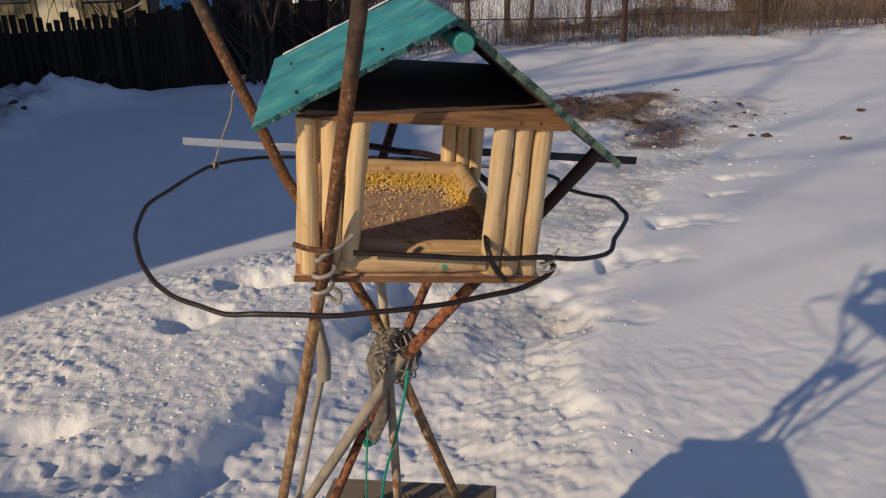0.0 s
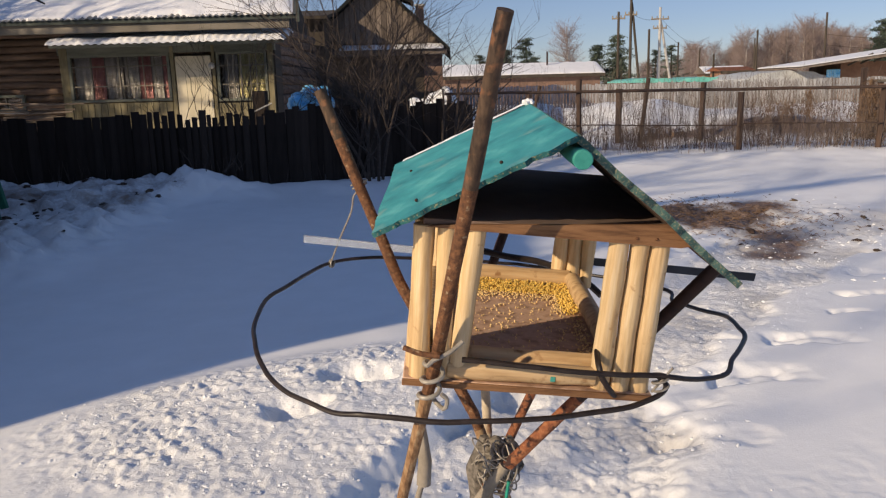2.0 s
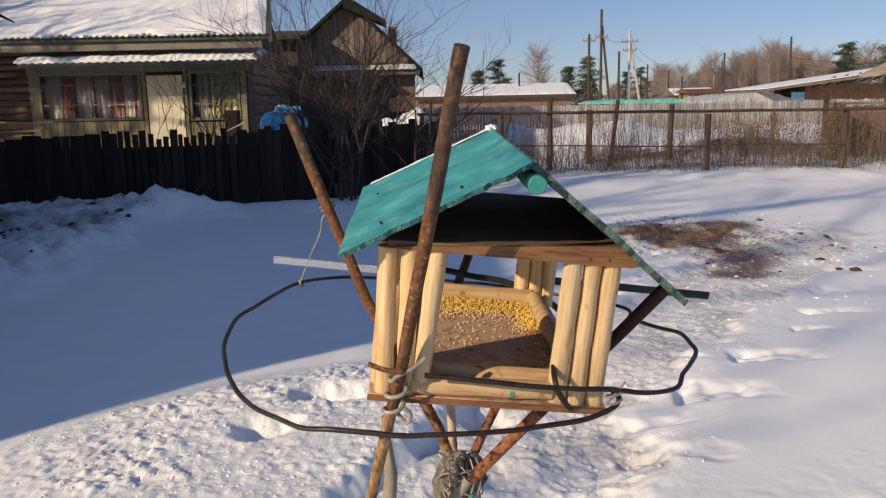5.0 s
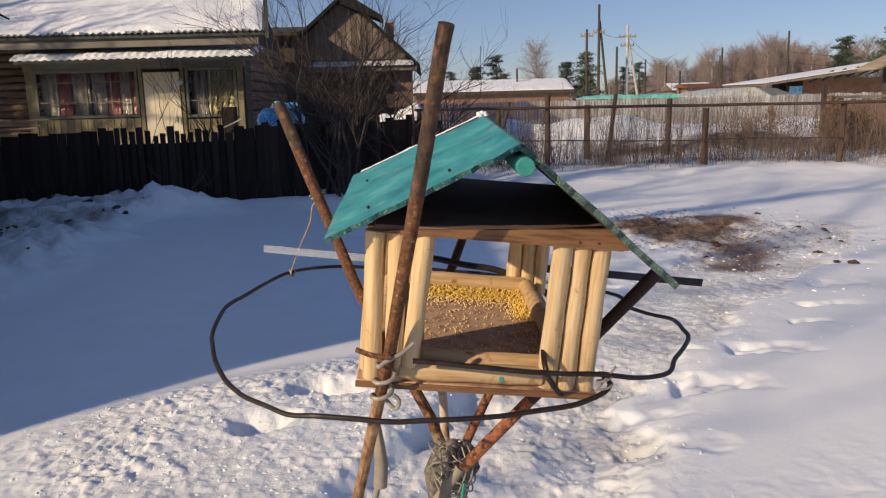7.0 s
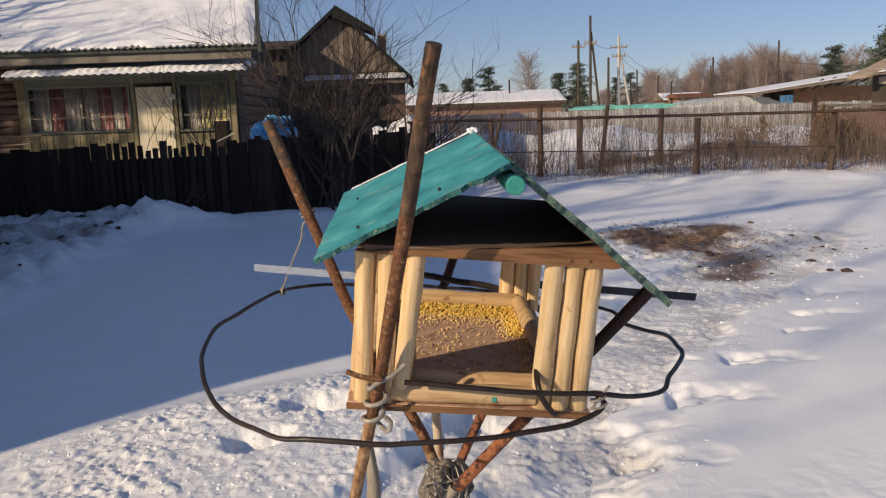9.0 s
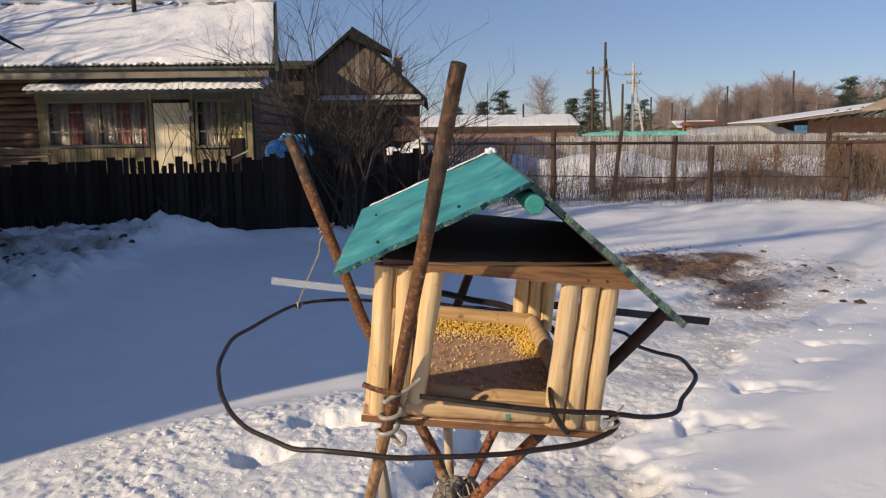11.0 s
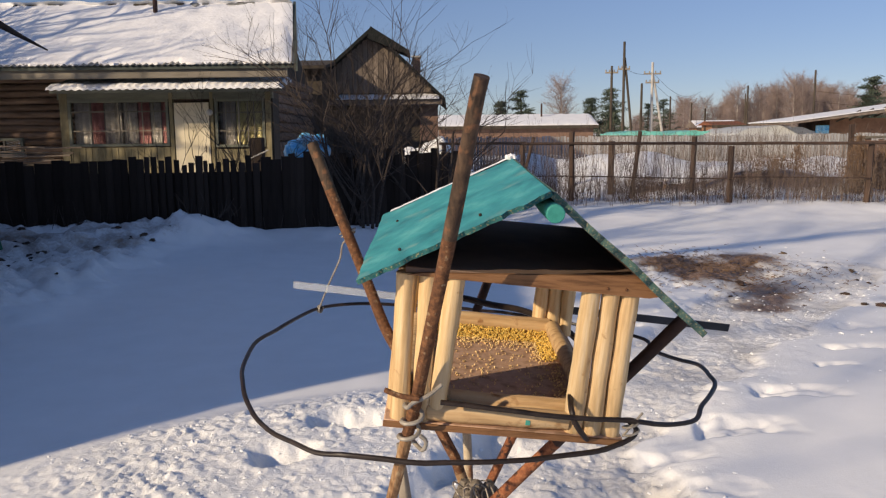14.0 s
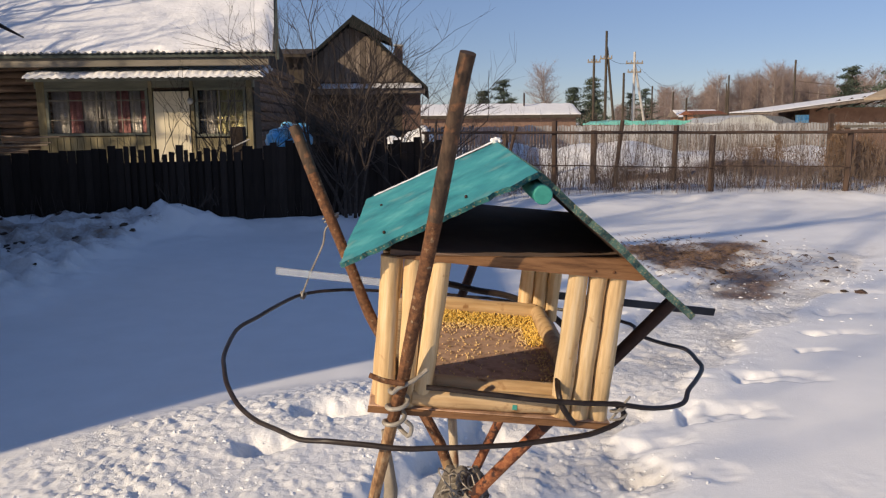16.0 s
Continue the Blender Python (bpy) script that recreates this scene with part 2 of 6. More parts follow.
DARKWOOD = material("dark_gable_wood", [(0.035, 0.028, 0.022), (0.085, 0.068, 0.05)], 6.0, 0.9, 0.5, 22.0, stretch=(1, 1, 0.15), bump_dist=0.01)
TARROOF = material("tarred_roof", [(0.010, 0.012, 0.012), (0.028, 0.030, 0.029)], 5.0, 0.9, 0.4, 20.0, bump_dist=0.01, spec=0.05)
GABLEWOOD = material("weathered_gable_wood", [(0.10, 0.078, 0.062), (0.235, 0.188, 0.15)], 5.0, 0.9, 0.5, 20.0, stretch=(1, 1, 0.15), bump_dist=0.01, per_object=0.2)
TANBOARD = material("tan_roof_boards", [(0.26, 0.20, 0.14), (0.40, 0.32, 0.23)], 5.0, 0.9, 0.4, 20.0, stretch=(1, 0.2, 1), bump_dist=0.008)
BRICK = material("red_brick", [(0.20, 0.08, 0.045), (0.32, 0.14, 0.08)], 9.0, 0.9, 0.5, 40.0, bump_dist=0.01)
REDCLOTH = material("red_curtain", [(0.22, 0.085, 0.085), (0.33, 0.15, 0.145)], 8.0, 0.9, 0.3, 30.0)
PALECLOTH = material("pale_curtain", [(0.24, 0.215, 0.205), (0.38, 0.34, 0.32)], 8.0, 0.9, 0.3, 30.0)
GREYCLOTH = material("grey_lace_curtain", [(0.10, 0.092, 0.088), (0.21, 0.19, 0.18)], 22.0, 0.9, 0.3, 40.0)
YELLOWCLOTH = material("yellow_curtain", [(0.36, 0.30, 0.14), (0.54, 0.47, 0.26)], 8.0, 0.9, 0.3, 30.0)
BARK = material("thin_bark", [(0.030, 0.023, 0.019), (0.085, 0.063, 0.050)], 20.0, 0.9, 0.4, 60.0, bump_dist=0.002)
WEED = material("dry_weed", [(0.060, 0.045, 0.037), (0.165, 0.122, 0.10)], 2.0, 0.9, 0.0, per_island=0.35)
HAY = material("dry_hay", [(0.12, 0.074, 0.045), (0.24, 0.150, 0.092)], 4.0, 0.9, 0.0, per_island=0.3)
POST = material("rust_brown_post", [(0.040, 0.027, 0.021), (0.095, 0.06, 0.045)], 9.0, 0.9, 0.4, 40.0, stretch=(1, 1, 0.2), bump_dist=0.004)
SLATS = material("silver_slat_fence", [(0.27, 0.265, 0.26), (0.42, 0.415, 0.41)], 3.0, 0.85, 0.3, 12.0, stretch=(1, 1, 0.2), per_island=0.25)
CONCRETE = material("pale_concrete", [(0.36, 0.345, 0.315), (0.50, 0.48, 0.44)], 3.0, 0.9, 0.2, 20.0)
TEALFILM = material("teal_film", [(0.10, 0.42, 0.36), (0.20, 0.56, 0.48)], 1.2, 0.5, 0.3, 6.0)
GREYFILM = material("grey_film", [(0.36, 0.37, 0.36), (0.52, 0.52, 0.50)], 1.5, 0.5, 0.3, 6.0)
DULLWALL = material("brown_shed_wall", [(0.15, 0.09, 0.065), (0.25, 0.155, 0.115)], 3.0, 0.9, 0.3, 14.0)
ORANGEWALL = material("orange_brick_wall", [(0.21, 0.11, 0.065), (0.32, 0.18, 0.11)], 3.0, 0.9, 0.3, 14.0)
TARP = material("blue_tarp", [(0.04, 0.36, 0.76), (0.20, 0.60, 0.88), (0.60, 0.82, 0.92)], 7.0, 0.45, 0.5, 14.0, bump_dist=0.02)
PINE = material("pine_needles", [(0.040, 0.056, 0.040), (0.080, 0.100, 0.070)], 1.0, 0.9, 0.0, per_island=0.35)
TWIGS = material("far_birch_twigs", [(0.17, 0.125, 0.11), (0.30, 0.235, 0.21)], 0.5, 0.95, 0.0, per_island=0.25)


def glass():
    m = bpy.data.materials.new("window_glass")
    m.use_nodes = True
    p = m.node_tree.nodes["Principled BSDF"]
    p.inputs["Base Color"].default_value = (0.9, 0.93, 0.92, 1)
    p.inputs["Roughness"].default_value = 0.03
    p.inputs["Transmission Weight"].default_value = 1.0
    p.inputs["IOR"].default_value = 1.3
    return m


GLASS = glass()


def clear_plastic():
    m = bpy.data.materials.new("clear_plastic")
    m.use_nodes = True
    p = m.node_tree.nodes["Principled BSDF"]
    p.inputs["Base Color"].default_value = (0.86, 0.90, 0.92, 1)
    p.inputs["Roughness"].default_value = 0.12
    p.inputs["Transmission Weight"].default_value = 0.74
    p.inputs["IOR"].default_value = 1.35
    return m


PLASTIC = clear_plastic()


# ---- mesh helpers ----
def finish(bm, name, mat, smooth=True):
    me = bpy.data.meshes.new(name)
    bm.normal_update()
    bm.to_mesh(me)
    bm.free()
    for m in mat if isinstance(mat, (list, tuple)) else [mat]:
        me.materials.append(m)
    if smooth:
        me.polygons.foreach_set("use_smooth", [True] * len(me.polygons))
        me.set_sharp_from_angle(angle=radians(38))
    return me


def part(name, bm, mat, parent=None, label="", smooth=True):
    ob = new(name, finish(bm, name, mat, smooth))
    ob.parent = parent
    if label:
        ob["label"] = label
    return ob


def thing(name, m=None, label="", category="", group="", kind=""):
    ob = new(name)
    ob.empty_display_size = 0.05
    if m is not None:
        ob.matrix_world = m
    return tagged(ob, label, category, group, kind)


def box(bm, lo, hi, bevel=0.0, turn=None, jitter=0.0):
    made = bmesh.ops.create_cube(bm, size=1.0)["verts"]
    c, d = (Vector(lo) + Vector(hi)) / 2, Vector(hi) - Vector(lo)
    for v in made:
        v.co = Vector((v.co.x * d.x, v.co.y * d.y, v.co.z * d.z))
        if jitter:
            v.co += Vector([random.uniform(-jitter, jitter) for _ in range(3)])
        if turn is not None:
            v.co = turn @ v.co
        v.co += c
    if bevel:
        edges = {e for v in made for e in v.link_edges}
        bmesh.ops.bevel(bm, geom=list(edges), offset=bevel, segments=1, affect="EDGES", profile=0.5)
    return bm


def new_box(lo, hi, bevel=0.0, turn=None, jitter=0.0):
    return box(bmesh.new(), lo, hi, bevel, turn, jitter)


def tube(bm, pts, radii, sides=8, cap=True, wob=0.0, mat=0):
    """A round bar along pts, with its own radius at each."""
    pts = [Vector(p) for p in pts]
    if not isinstance(radii, (list, tuple)):
        radii = [radii] * len(pts)
    rings, up = [], None
    for i, p in enumerate(pts):
        d = (pts[min(i + 1, len(pts) - 1)] - pts[max(i - 1, 0)]).normalized()
        if up is None:
            up = d.orthogonal().normalized()
        up = (up - d * up.dot(d))
        up = up.normalized() if up.length > 1e-6 else d.orthogonal().normalized()
        side = d.cross(up)
        ring = []
        for k in range(sides):
            a = 2 * math.pi * k / sides
            r = radii[i] * (1 + wob * noise.noise(p * 9 + Vector((math.cos(a), math.sin(a), 0)) * 1.3))
            ring.append(bm.verts.new(p + (up * math.cos(a) + side * math.sin(a)) * r))
        rings.append(ring)
    for a, b in zip(rings, rings[1:]):
        for k in range(sides):
            f = bm.faces.new((a[k], a[(k + 1) % sides], b[(k + 1) % sides], b[k]))
            f.material_index = mat
    if cap:
        bm.faces.new(rings[0][::-1])
        bm.faces.new(rings[-1])
    return bm


def curve_points(pts, n=8):
    """Catmull-Rom through pts."""
    p = [Vector(q) for q in pts]
    p = [2 * p[0] - p[1]] + p + [2 * p[-1] - p[-2]]
    out = []
    for i in range(1, len(p) - 2):
        for k in range(n):
            t = k / n
            out.append(0.5 * (2 * p[i] + (p[i + 1] - p[i - 1]) * t + (2 * p[i - 1] - 5 * p[i] + 4 * p[i + 1] - p[i + 2]) * t * t
                              + (3 * p[i] - p[i - 1] - 3 * p[i + 1] + p[i + 2]) * t ** 3))
    return out + [p[-2]]


def line(a, b, n, wob=0.0, seed=0):
    a, b = Vector(a), Vector(b)
    out = []
    for i in range(n + 1):
        q = a.lerp(b, i / n)
        if wob and 0 < i < n:
            q += wob * Vector(noise.noise_vector(q * 6 + Vector((seed * 7.3, 0, 0))))
        out.append(q)
    return out


def grid(bm, f, nu, nv, mat=0):
    """A sheet f(u, v) with u and v from 0 to 1."""
    vs = [[bm.verts.new(f(i / nu, j / nv)) for j in range(nv + 1)] for i in range(nu + 1)]
    for i in range(nu):
        for j in range(nv):
            bm.faces.new((vs[i][j], vs[i + 1][j], vs[i + 1][j + 1], vs[i][j + 1])).material_index = mat
    return vs


def prism(bm, poly, axis_from, axis_to, fn):
    """A solid with the outline poly, swept from one value to another; fn(a, b, s) places it."""
    lo = [bm.verts.new(fn(a, b, axis_from)) for a, b in poly]
    hi = [bm.verts.new(fn(a, b, axis_to)) for a, b in poly]
    bm.faces.new(lo[::-1])
    bm.faces.new(hi)
    for k in range(len(poly)):
        bm.faces.new((lo[k], lo[(k + 1) % len(poly)], hi[(k + 1) % len(poly)], hi[k]))
    bmesh.ops.recalc_face_normals(bm, faces=bm.faces[:])
    return bm


# ---- snow-covered ground ----
def fade(t):
    return t * t * (3 - 2 * t)


LATTICE = np.random.RandomState(5).rand(256, 256)


def value_noise(x, y):
    xi, yi = np.floor(x).astype(int), np.floor(y).astype(int)
    fx, fy = fade(x - xi), fade(y - yi)
    g = lambda a, b: LATTICE[a % 256, b % 256]
    return (g(xi, yi) * (1 - fx) + g(xi + 1, yi) * fx) * (1 - fy) + (g(xi, yi + 1) * (1 - fx) + g(xi + 1, yi + 1) * fx) * fy - 0.5


def fbm(x, y, f, octaves=4, gain=0.5):
    h, a = 0, 1.0
    for k in range(octaves):
        h = h + a * value_noise(x * f + 17.3 * k, y * f + 9.1 * k)
        f, a = f * 2.03, a * gain
    return h


def bump_at(x, y, cx, cy, rx, ry, turn=0.0):
    c, s = math.cos(turn), math.sin(turn)
    u, v = ((x - cx) * c + (y - cy) * s) / rx, (-(x - cx) * s + (y - cy) * c) / ry
    return np.exp(-(u * u + v * v))


def step(a, b, v):
    return fade(np.clip((v - a) / (b - a), 0, 1))


rs = np.random.RandomState(11)
# hollows trodden into the crust: place, size, turn and depth
PRINTS = [(-0.78, 3.48, 0.14, 0.11, 0.3, 0.095), (-0.60, 3.90, 0.12, 0.09, 0.6, 0.075), (-0.42, 3.89, 0.15, 0.09, 0.1, 0.085), (-1.23, 2.62, 0.20, 0.10, 0.3, 0.085), (-0.92, 2.36, 0.30, 0.14, 0.2, 0.05), (0.28, 3.78, 0.13, 0.10, 0.4, 0.06)]
for k in range(46):
    s = 0.22 + 0.78 * rs.rand() ** 0.8
    PRINTS.append((0.35 + 3.0 * s + rs.randn() * (0.25 + 0.35 * s), 2.6 + 7.6 * s + rs.randn() * 0.35, 0.07 + 0.09 * rs.rand(), 0.045 + 0.05 * rs.rand(), rs.rand() * 3, 0.010 + 0.022 * rs.rand() ** 2))
# long steps dragged through the drift: steep on the one end, sloping out at the other
DRAGS = [(1.60, 3.98, 0.30, 0.15, -0.02, 0.105), (2.10, 4.53, 0.32, 0.12, -0.08, 0.095), (3.02, 5.61, 0.28, 0.12, 0.25, 0.075), (1.12, 3.30, 0.24, 0.11, -0.15, 0.095), (1.12, 3.66, 0.22, 0.10, 0.1, 0.06),
         (2.62, 5.15, 0.18, 0.08, 0.1, 0.045), (3.45, 6.30, 0.26, 0.12, 0.2, 0.06), (3.95, 7.10, 0.28, 0.13, 0.1, 0.06), (4.3, 8.1, 0.25, 0.12, 0.1, 0.05), (0.72, 2.95, 0.15, 0.09, 0.2, 0.05)]
HEAP = (3.1, 9.2)


def mound_edge(x, y):
    """How far right of the heaped snow's steep edge a place lies."""
    return x - np.where(y < 4.0, -0.005 + 0.53 * (y - 3.58), 0.218 + 0.63 * (y - 4.0)) + 0.07 * fbm(x, y, 1.7, 3) + 0.07 * fbm(x, y, 6.0, 3)


def path_edge(x, y):
    """How far right of the trodden path's drifted edge a place lies."""
    return x - 0.98 - np.where(y > 3.78, 0.79, 0.12) * (y - 3.78) + 0.22 * fbm(x, y, 1.8, 3) + 0.10 * fbm(x, y, 6.0, 4)


def path_at(x, y):
    return step(-0.03, 0.10, mound_edge(x, y)) * step(0.10, -0.05, path_edge(x, y)) * step(1.4, 2.1, y) * step(10.5, 8.8, y)


def drag(x, y, cx, cy, rx, ry, turn):
    c, s = math.cos(turn), math.sin(turn)
    wx, wy = x - cx + 0.13 * fbm(x, y, 3.5, 3), y - cy + 0.12 * fbm(x + 9, y, 3.5, 4)
    u, v = (wx * c + wy * s) / rx, (-wx * s + wy * c) / ry
    return step(-1.05, -0.72, u) * np.clip((1 - u) / 1.7, 0, 1) * step(1.0, 0.25, np.abs(v))


def heaped_at(x, y):
    ragged = 0.5 * fbm(x, y, 1.6, 3)
    return step(0.06, -0.06, mound_edge(x, y)) * step(5.6, 5.0, y) * step(-2.2, -1.5, x + ragged + 0.4 * (y - 3.2)) * step(1.5, 2.1, y) * step(0.20, -0.10, y - 4.50 - 0.45 * x)


def ground_height(x, y):
    near = step(60, 20, np.hypot(x, y)) * (0.02 + 0.98 * step(1.5, 2.1, y))
    h = 0.08 * fbm(x, y, 0.22, 3) * near
    h = h + 0.10 * bump_at(x, y, -0.7, 3.9, 1.5, 1.1, 0.75) + 0.05 * bump_at(x, y, 3.2, 4.2, 1.6, 1.4)
    h = h + 0.17 * bump_at(x, y, -1.35, 1.75, 0.8, 0.6)
    ragged = 0.5 * fbm(x, y, 1.6, 3)
    crumb = heaped_at(x, y)
    c1 = fbm(x, y, 11.0, 2)
    lumps = 0.7 + 1.1 * fbm(x, y, 2.2, 3)
    h = h + crumb * (0.012 * np.abs(fbm(x, y, 5.0, 2)) + 0.004 * step(-0.02, 0.16, c1) + lumps * (0.009 * step(0.10, 0.20, fbm(x, y, 21.0, 2)) + 0.008 * step(0.13, 0.24, fbm(x + 3, y + 5, 36.0, 1)) + 0.004 * step(-0.1, 0.1, fbm(x, y + 8, 30.0, 1))))
    # the trodden path: sunk, icy and uneven
    trail = path_at(x, y)
    h = h + trail * (-0.036 + 0.022 * fbm(x, y, 2.3, 3) + 0.010 * np.abs(fbm(x, y, 6.0, 3)) + 0.007 * step(0.02, 0.07, fbm(x, y, 7.5, 4)) + 0.007 * step(0.05, 0.11, fbm(x + 4, y, 13.0, 3)) * step(-0.1, 0.2, fbm(x, y, 1.3, 2)) + 0.006 * step(0.05, 0.10, fbm(x, y + 6, 26.0, 2)))
    # a drifted lip along the path and a broken crust close by
    lip = path_edge(x, y)
    h = h + 0.012 * np.exp(-((lip - 0.16) / 0.16) ** 2) * step(1.8, 2.6, y) * step(9.5, 7.5, y) * (0.6 + 1.2 * fbm(x, y, 1.1, 2))
    crust = (1 - crumb) * step(3.5, 2.6, y + ragged) * step(1.4, 1.9, y) * step(2.3, 1.5, x + ragged)
    h = h + 0.45 * crust * (0.007 * step(0.06, 0.12, np.abs(fbm(x, y, 7.0, 2)) * 0.8 + 0.3 * fbm(x, y, 15.0, 2)) + 0.006 * step(0.08, 0.2, fbm(x + 5, y, 21.0, 1)))
    h = h + (1 - crumb) * near * 0.012 * fbm(x, y, 1.5, 3)
    warp = 0.10 * fbm(x, y, 5.0, 3)
    for cx, cy, rx, ry, a, dep in PRINTS:
        d = bump_at(x + 0.07 * ragged + 0.7 * warp, y - 0.06 * ragged + 0.6 * warp, cx, cy, rx, ry, a)
        h = h - 0.95 * dep * step(0.10, 0.80, d * (1 + 0.5 * c1)) + 0.14 * dep * bump_at(x, y, cx + 0.15 * math.cos(a), cy + 0.15 * math.sin(a), rx * 1.2, ry * 1.6, a)
    for cx, cy, rx, ry, a, dep in DRAGS:
        h = h - 0.70 * dep * drag(x, y, cx, cy, rx, ry, a) * (1 + 0.8 * c1 + 0.9 * fbm(x, y, 5.5, 3))
    edge = mound_edge(x, y)
    h = h - ((0.060 + 0.03 * fbm(x, y, 4.0, 3)) * step(-0.05, 0.10, edge) * step(1.5, 0.8, edge) + 0.045 * step(0.0, 0.7, edge) * step(1.3, 0.7, edge)) * step(1.4, 2.0, y) * step(4.5, 3.7, y)
    # cleared snow thrown up along the board fence
    bank = step(-3.3, -4.3, x + ragged) * step(6.2, 7.6, y) * step(13.2, 12.0, y - 0.05 * x)
    h = h + bank * (0.05 + 0.16 * np.clip(fbm(x, y, 1.3, 3) + 0.2, 0, 1) + 0.22 * np.abs(fbm(x, y, 3.2, 3)) + 0.13 * np.maximum(fbm(x, y, 6.0, 3), 0) + 0.12 * step(9.5, 11.5, y))
    h = h + (0.36 + 0.3 * fbm(x, y, 3.0, 3)) * bump_at(x, y, -3.50, 11.6, 0.60, 0.42) + 0.12 * bump_at(x, y, -2.0, 12.2, 1.0, 0.5) + 0.1 * bump_at(x, y, -0.7, 12.9, 1.0, 0.5)
    h = h + 0.05 * step(11.2, 12.2, y) * step(14.6, 13.6, y) * np.abs(fbm(x, y, 2.2, 3)) * step(0.5, -0.5, x)
    # drift under the rail fence and heaps behind the board fence
    h = h + 0.14 * step(13.6, 15.6, y) * step(19, 17, y) * step(1.0, 2.4, x) * (1 + 0.8 * fbm(x, y, 0.9, 4))
    h = h + 1.55 * bump_at(x, y, -0.55, 17.0, 1.3, 0.8) * (1 + 0.5 * fbm(x, y, 1.2, 3)) + 0.5 * bump_at(x, y, 8.5, 22.0, 3.0, 1.2) + 0.25 * bump_at(x, y, 8.6, 20.6, 2.4, 0.8) * (1 + fbm(x, y, 1.5, 3)) + 0.45 * bump_at(x, y, 4.5, 24.5, 4.0, 1.5) + (0.50 + 0.5 * fbm(x, y, 0.5, 3)) * step(21, 26, y) * step(31.5, 29, y) * step(0.5, 2.5, x)
    return h + 0.04 * bump_at(x, y, *HEAP, 1.3, 1.0) + 0.14 * bump_at(x, y, *HEAP, 1.3, 1.0) * fbm(x, y, 5.0, 3)


XS = np.concatenate([-np.geomspace(14, 2500, 24)[::-1], np.arange(-13.6, -8.0, 0.2), np.arange(-8.0, -2.4, 0.06), np.arange(-2.4, 1.2, 0.011), np.arange(1.2, 3.2, 0.017), np.arange(3.2, 5.2, 0.036), np.arange(5.2, 13.6, 0.11), np.geomspace(14, 2500, 24)])
YS = np.concatenate([-np.geomspace(4, 2500, 20)[::-1], np.arange(-3.6, 1.9, 0.25), np.arange(1.9, 4.4, 0.011), np.arange(4.4, 6.0, 0.018), np.arange(6.0, 9.0, 0.034), np.arange(9.0, 13.0, 0.06), np.arange(13.0, 20.0, 0.1), np.arange(20.0, 33.0, 0.3), np.geomspace(33.2, 3000, 50)])
GX, GY = np.meshgrid(XS, YS, indexing="ij")
GZ = ground_height(GX, GY)


def ground():
    X, Y, Z = GX, GY, GZ
    n, m = X.shape
    idx = np.arange(n * m).reshape(n, m)
    quads = np.stack([idx[:-1, :-1], idx[1:, :-1], idx[1:, 1:], idx[:-1, 1:]], -1).reshape(-1, 4)
    me = bpy.data.meshes.new("ground")
    me.vertices.add(n * m)
    me.vertices.foreach_set("co", np.stack([X, Y, Z], -1).ravel())
    me.loops.add(quads.size)
    me.loops.foreach_set("vertex_index", quads.ravel())
    me.polygons.add(len(quads))
    me.polygons.foreach_set("loop_start", np.arange(0, quads.size, 4))
    me.update(calc_edges=True)
    me.polygons.foreach_set("use_smooth", np.ones(len(quads), bool))
    wob = 1 + 0.9 * fbm(X, Y, 1.8, 4)
    d = (1.0 * bump_at(X, Y, 3.15, 9.35, 0.85, 0.85, 0.1) + 0.6 * bump_at(X, Y, 2.6, 9.3, 0.6, 0.5) + 0.55 * bump_at(X, Y, 2.75, 8.4, 0.35, 0.3) + 0.75 * bump_at(X, Y, 3.2, 7.7, 0.40, 0.65, -0.5) + 0.4 * bump_at(X, Y, 2.9, 7.15, 0.35, 0.25) + 0.5 * bump_at(X, Y, 3.9, 10.1, 0.6, 0.5)) * wob
    d = d + 0.05 * np.exp(-((X - 0.75 - 0.42 * (Y - 2.7)) / 0.8) ** 2) * step(1.8, 3.0, Y) * step(12, 9, Y) * wob
    d = d + 0.34 * step(14.8, 16.4, Y) * step(21, 18, Y) * step(1.5, 2.6, X) * wob + 0.95 * bump_at(X, Y, 8.6, 20.8, 2.6, 0.9) * wob + 0.6 * bump_at(X, Y, 5.0, 20.6, 1.8, 0.7) * wob
    d = d + 0.46 * step(-3.4, -4.6, X) * step(7.0, 9.0, Y) * step(13, 12, Y) * wob * (1 + 0.8 * fbm(X, Y, 2.6, 3))
    att = me.attributes.new("dirt", "FLOAT", "POINT")
    att.data.foreach_set("value", np.clip(d, 0, 1).astype(np.float32).ravel())
    tro = path_at(X, Y) * (0.3 + 0.7 * step(2.6, 3.4, Y))
    # path greyed by treading; the heap's slight grey stands for its dimmer slope
    att = me.attributes.new("trodden", "FLOAT", "POINT")
    att.data.foreach_set("value", np.clip(1.35 * tro * (0.8 + 1.3 * fbm(X, Y, 3.2, 4)) + 0.25 * heaped_at(X, Y) * wob, 0, 2.0).astype(np.float32).ravel())
    rag = 0.5 * fbm(X, Y, 1.6, 3)
    cru = heaped_at(X, Y)
    ban = step(-3.3, -4.3, X + rag) * step(6.2, 7.6, Y) * step(13.2, 12.0, Y)
    att = me.attributes.new("rough", "FLOAT", "POINT")
    att.data.foreach_set("value", np.clip(np.maximum(np.maximum(np.maximum(0.4 * tro * wob, 0.22 * np.exp(-(path_edge(X, Y) / 0.4) ** 2) * step(2.0, 3.0, Y) * step(10, 8, Y)), 0.40 * cru), np.maximum(0.8 * ban, 0.03 + 0.8 * d)), 0, 1).astype(np.float32).ravel())
    me.materials.append(SNOW)
    return tagged(new("ground", me), "trodden sunlit snow with footprints and a bare brown patch", "snow", kind="structure")


ground()


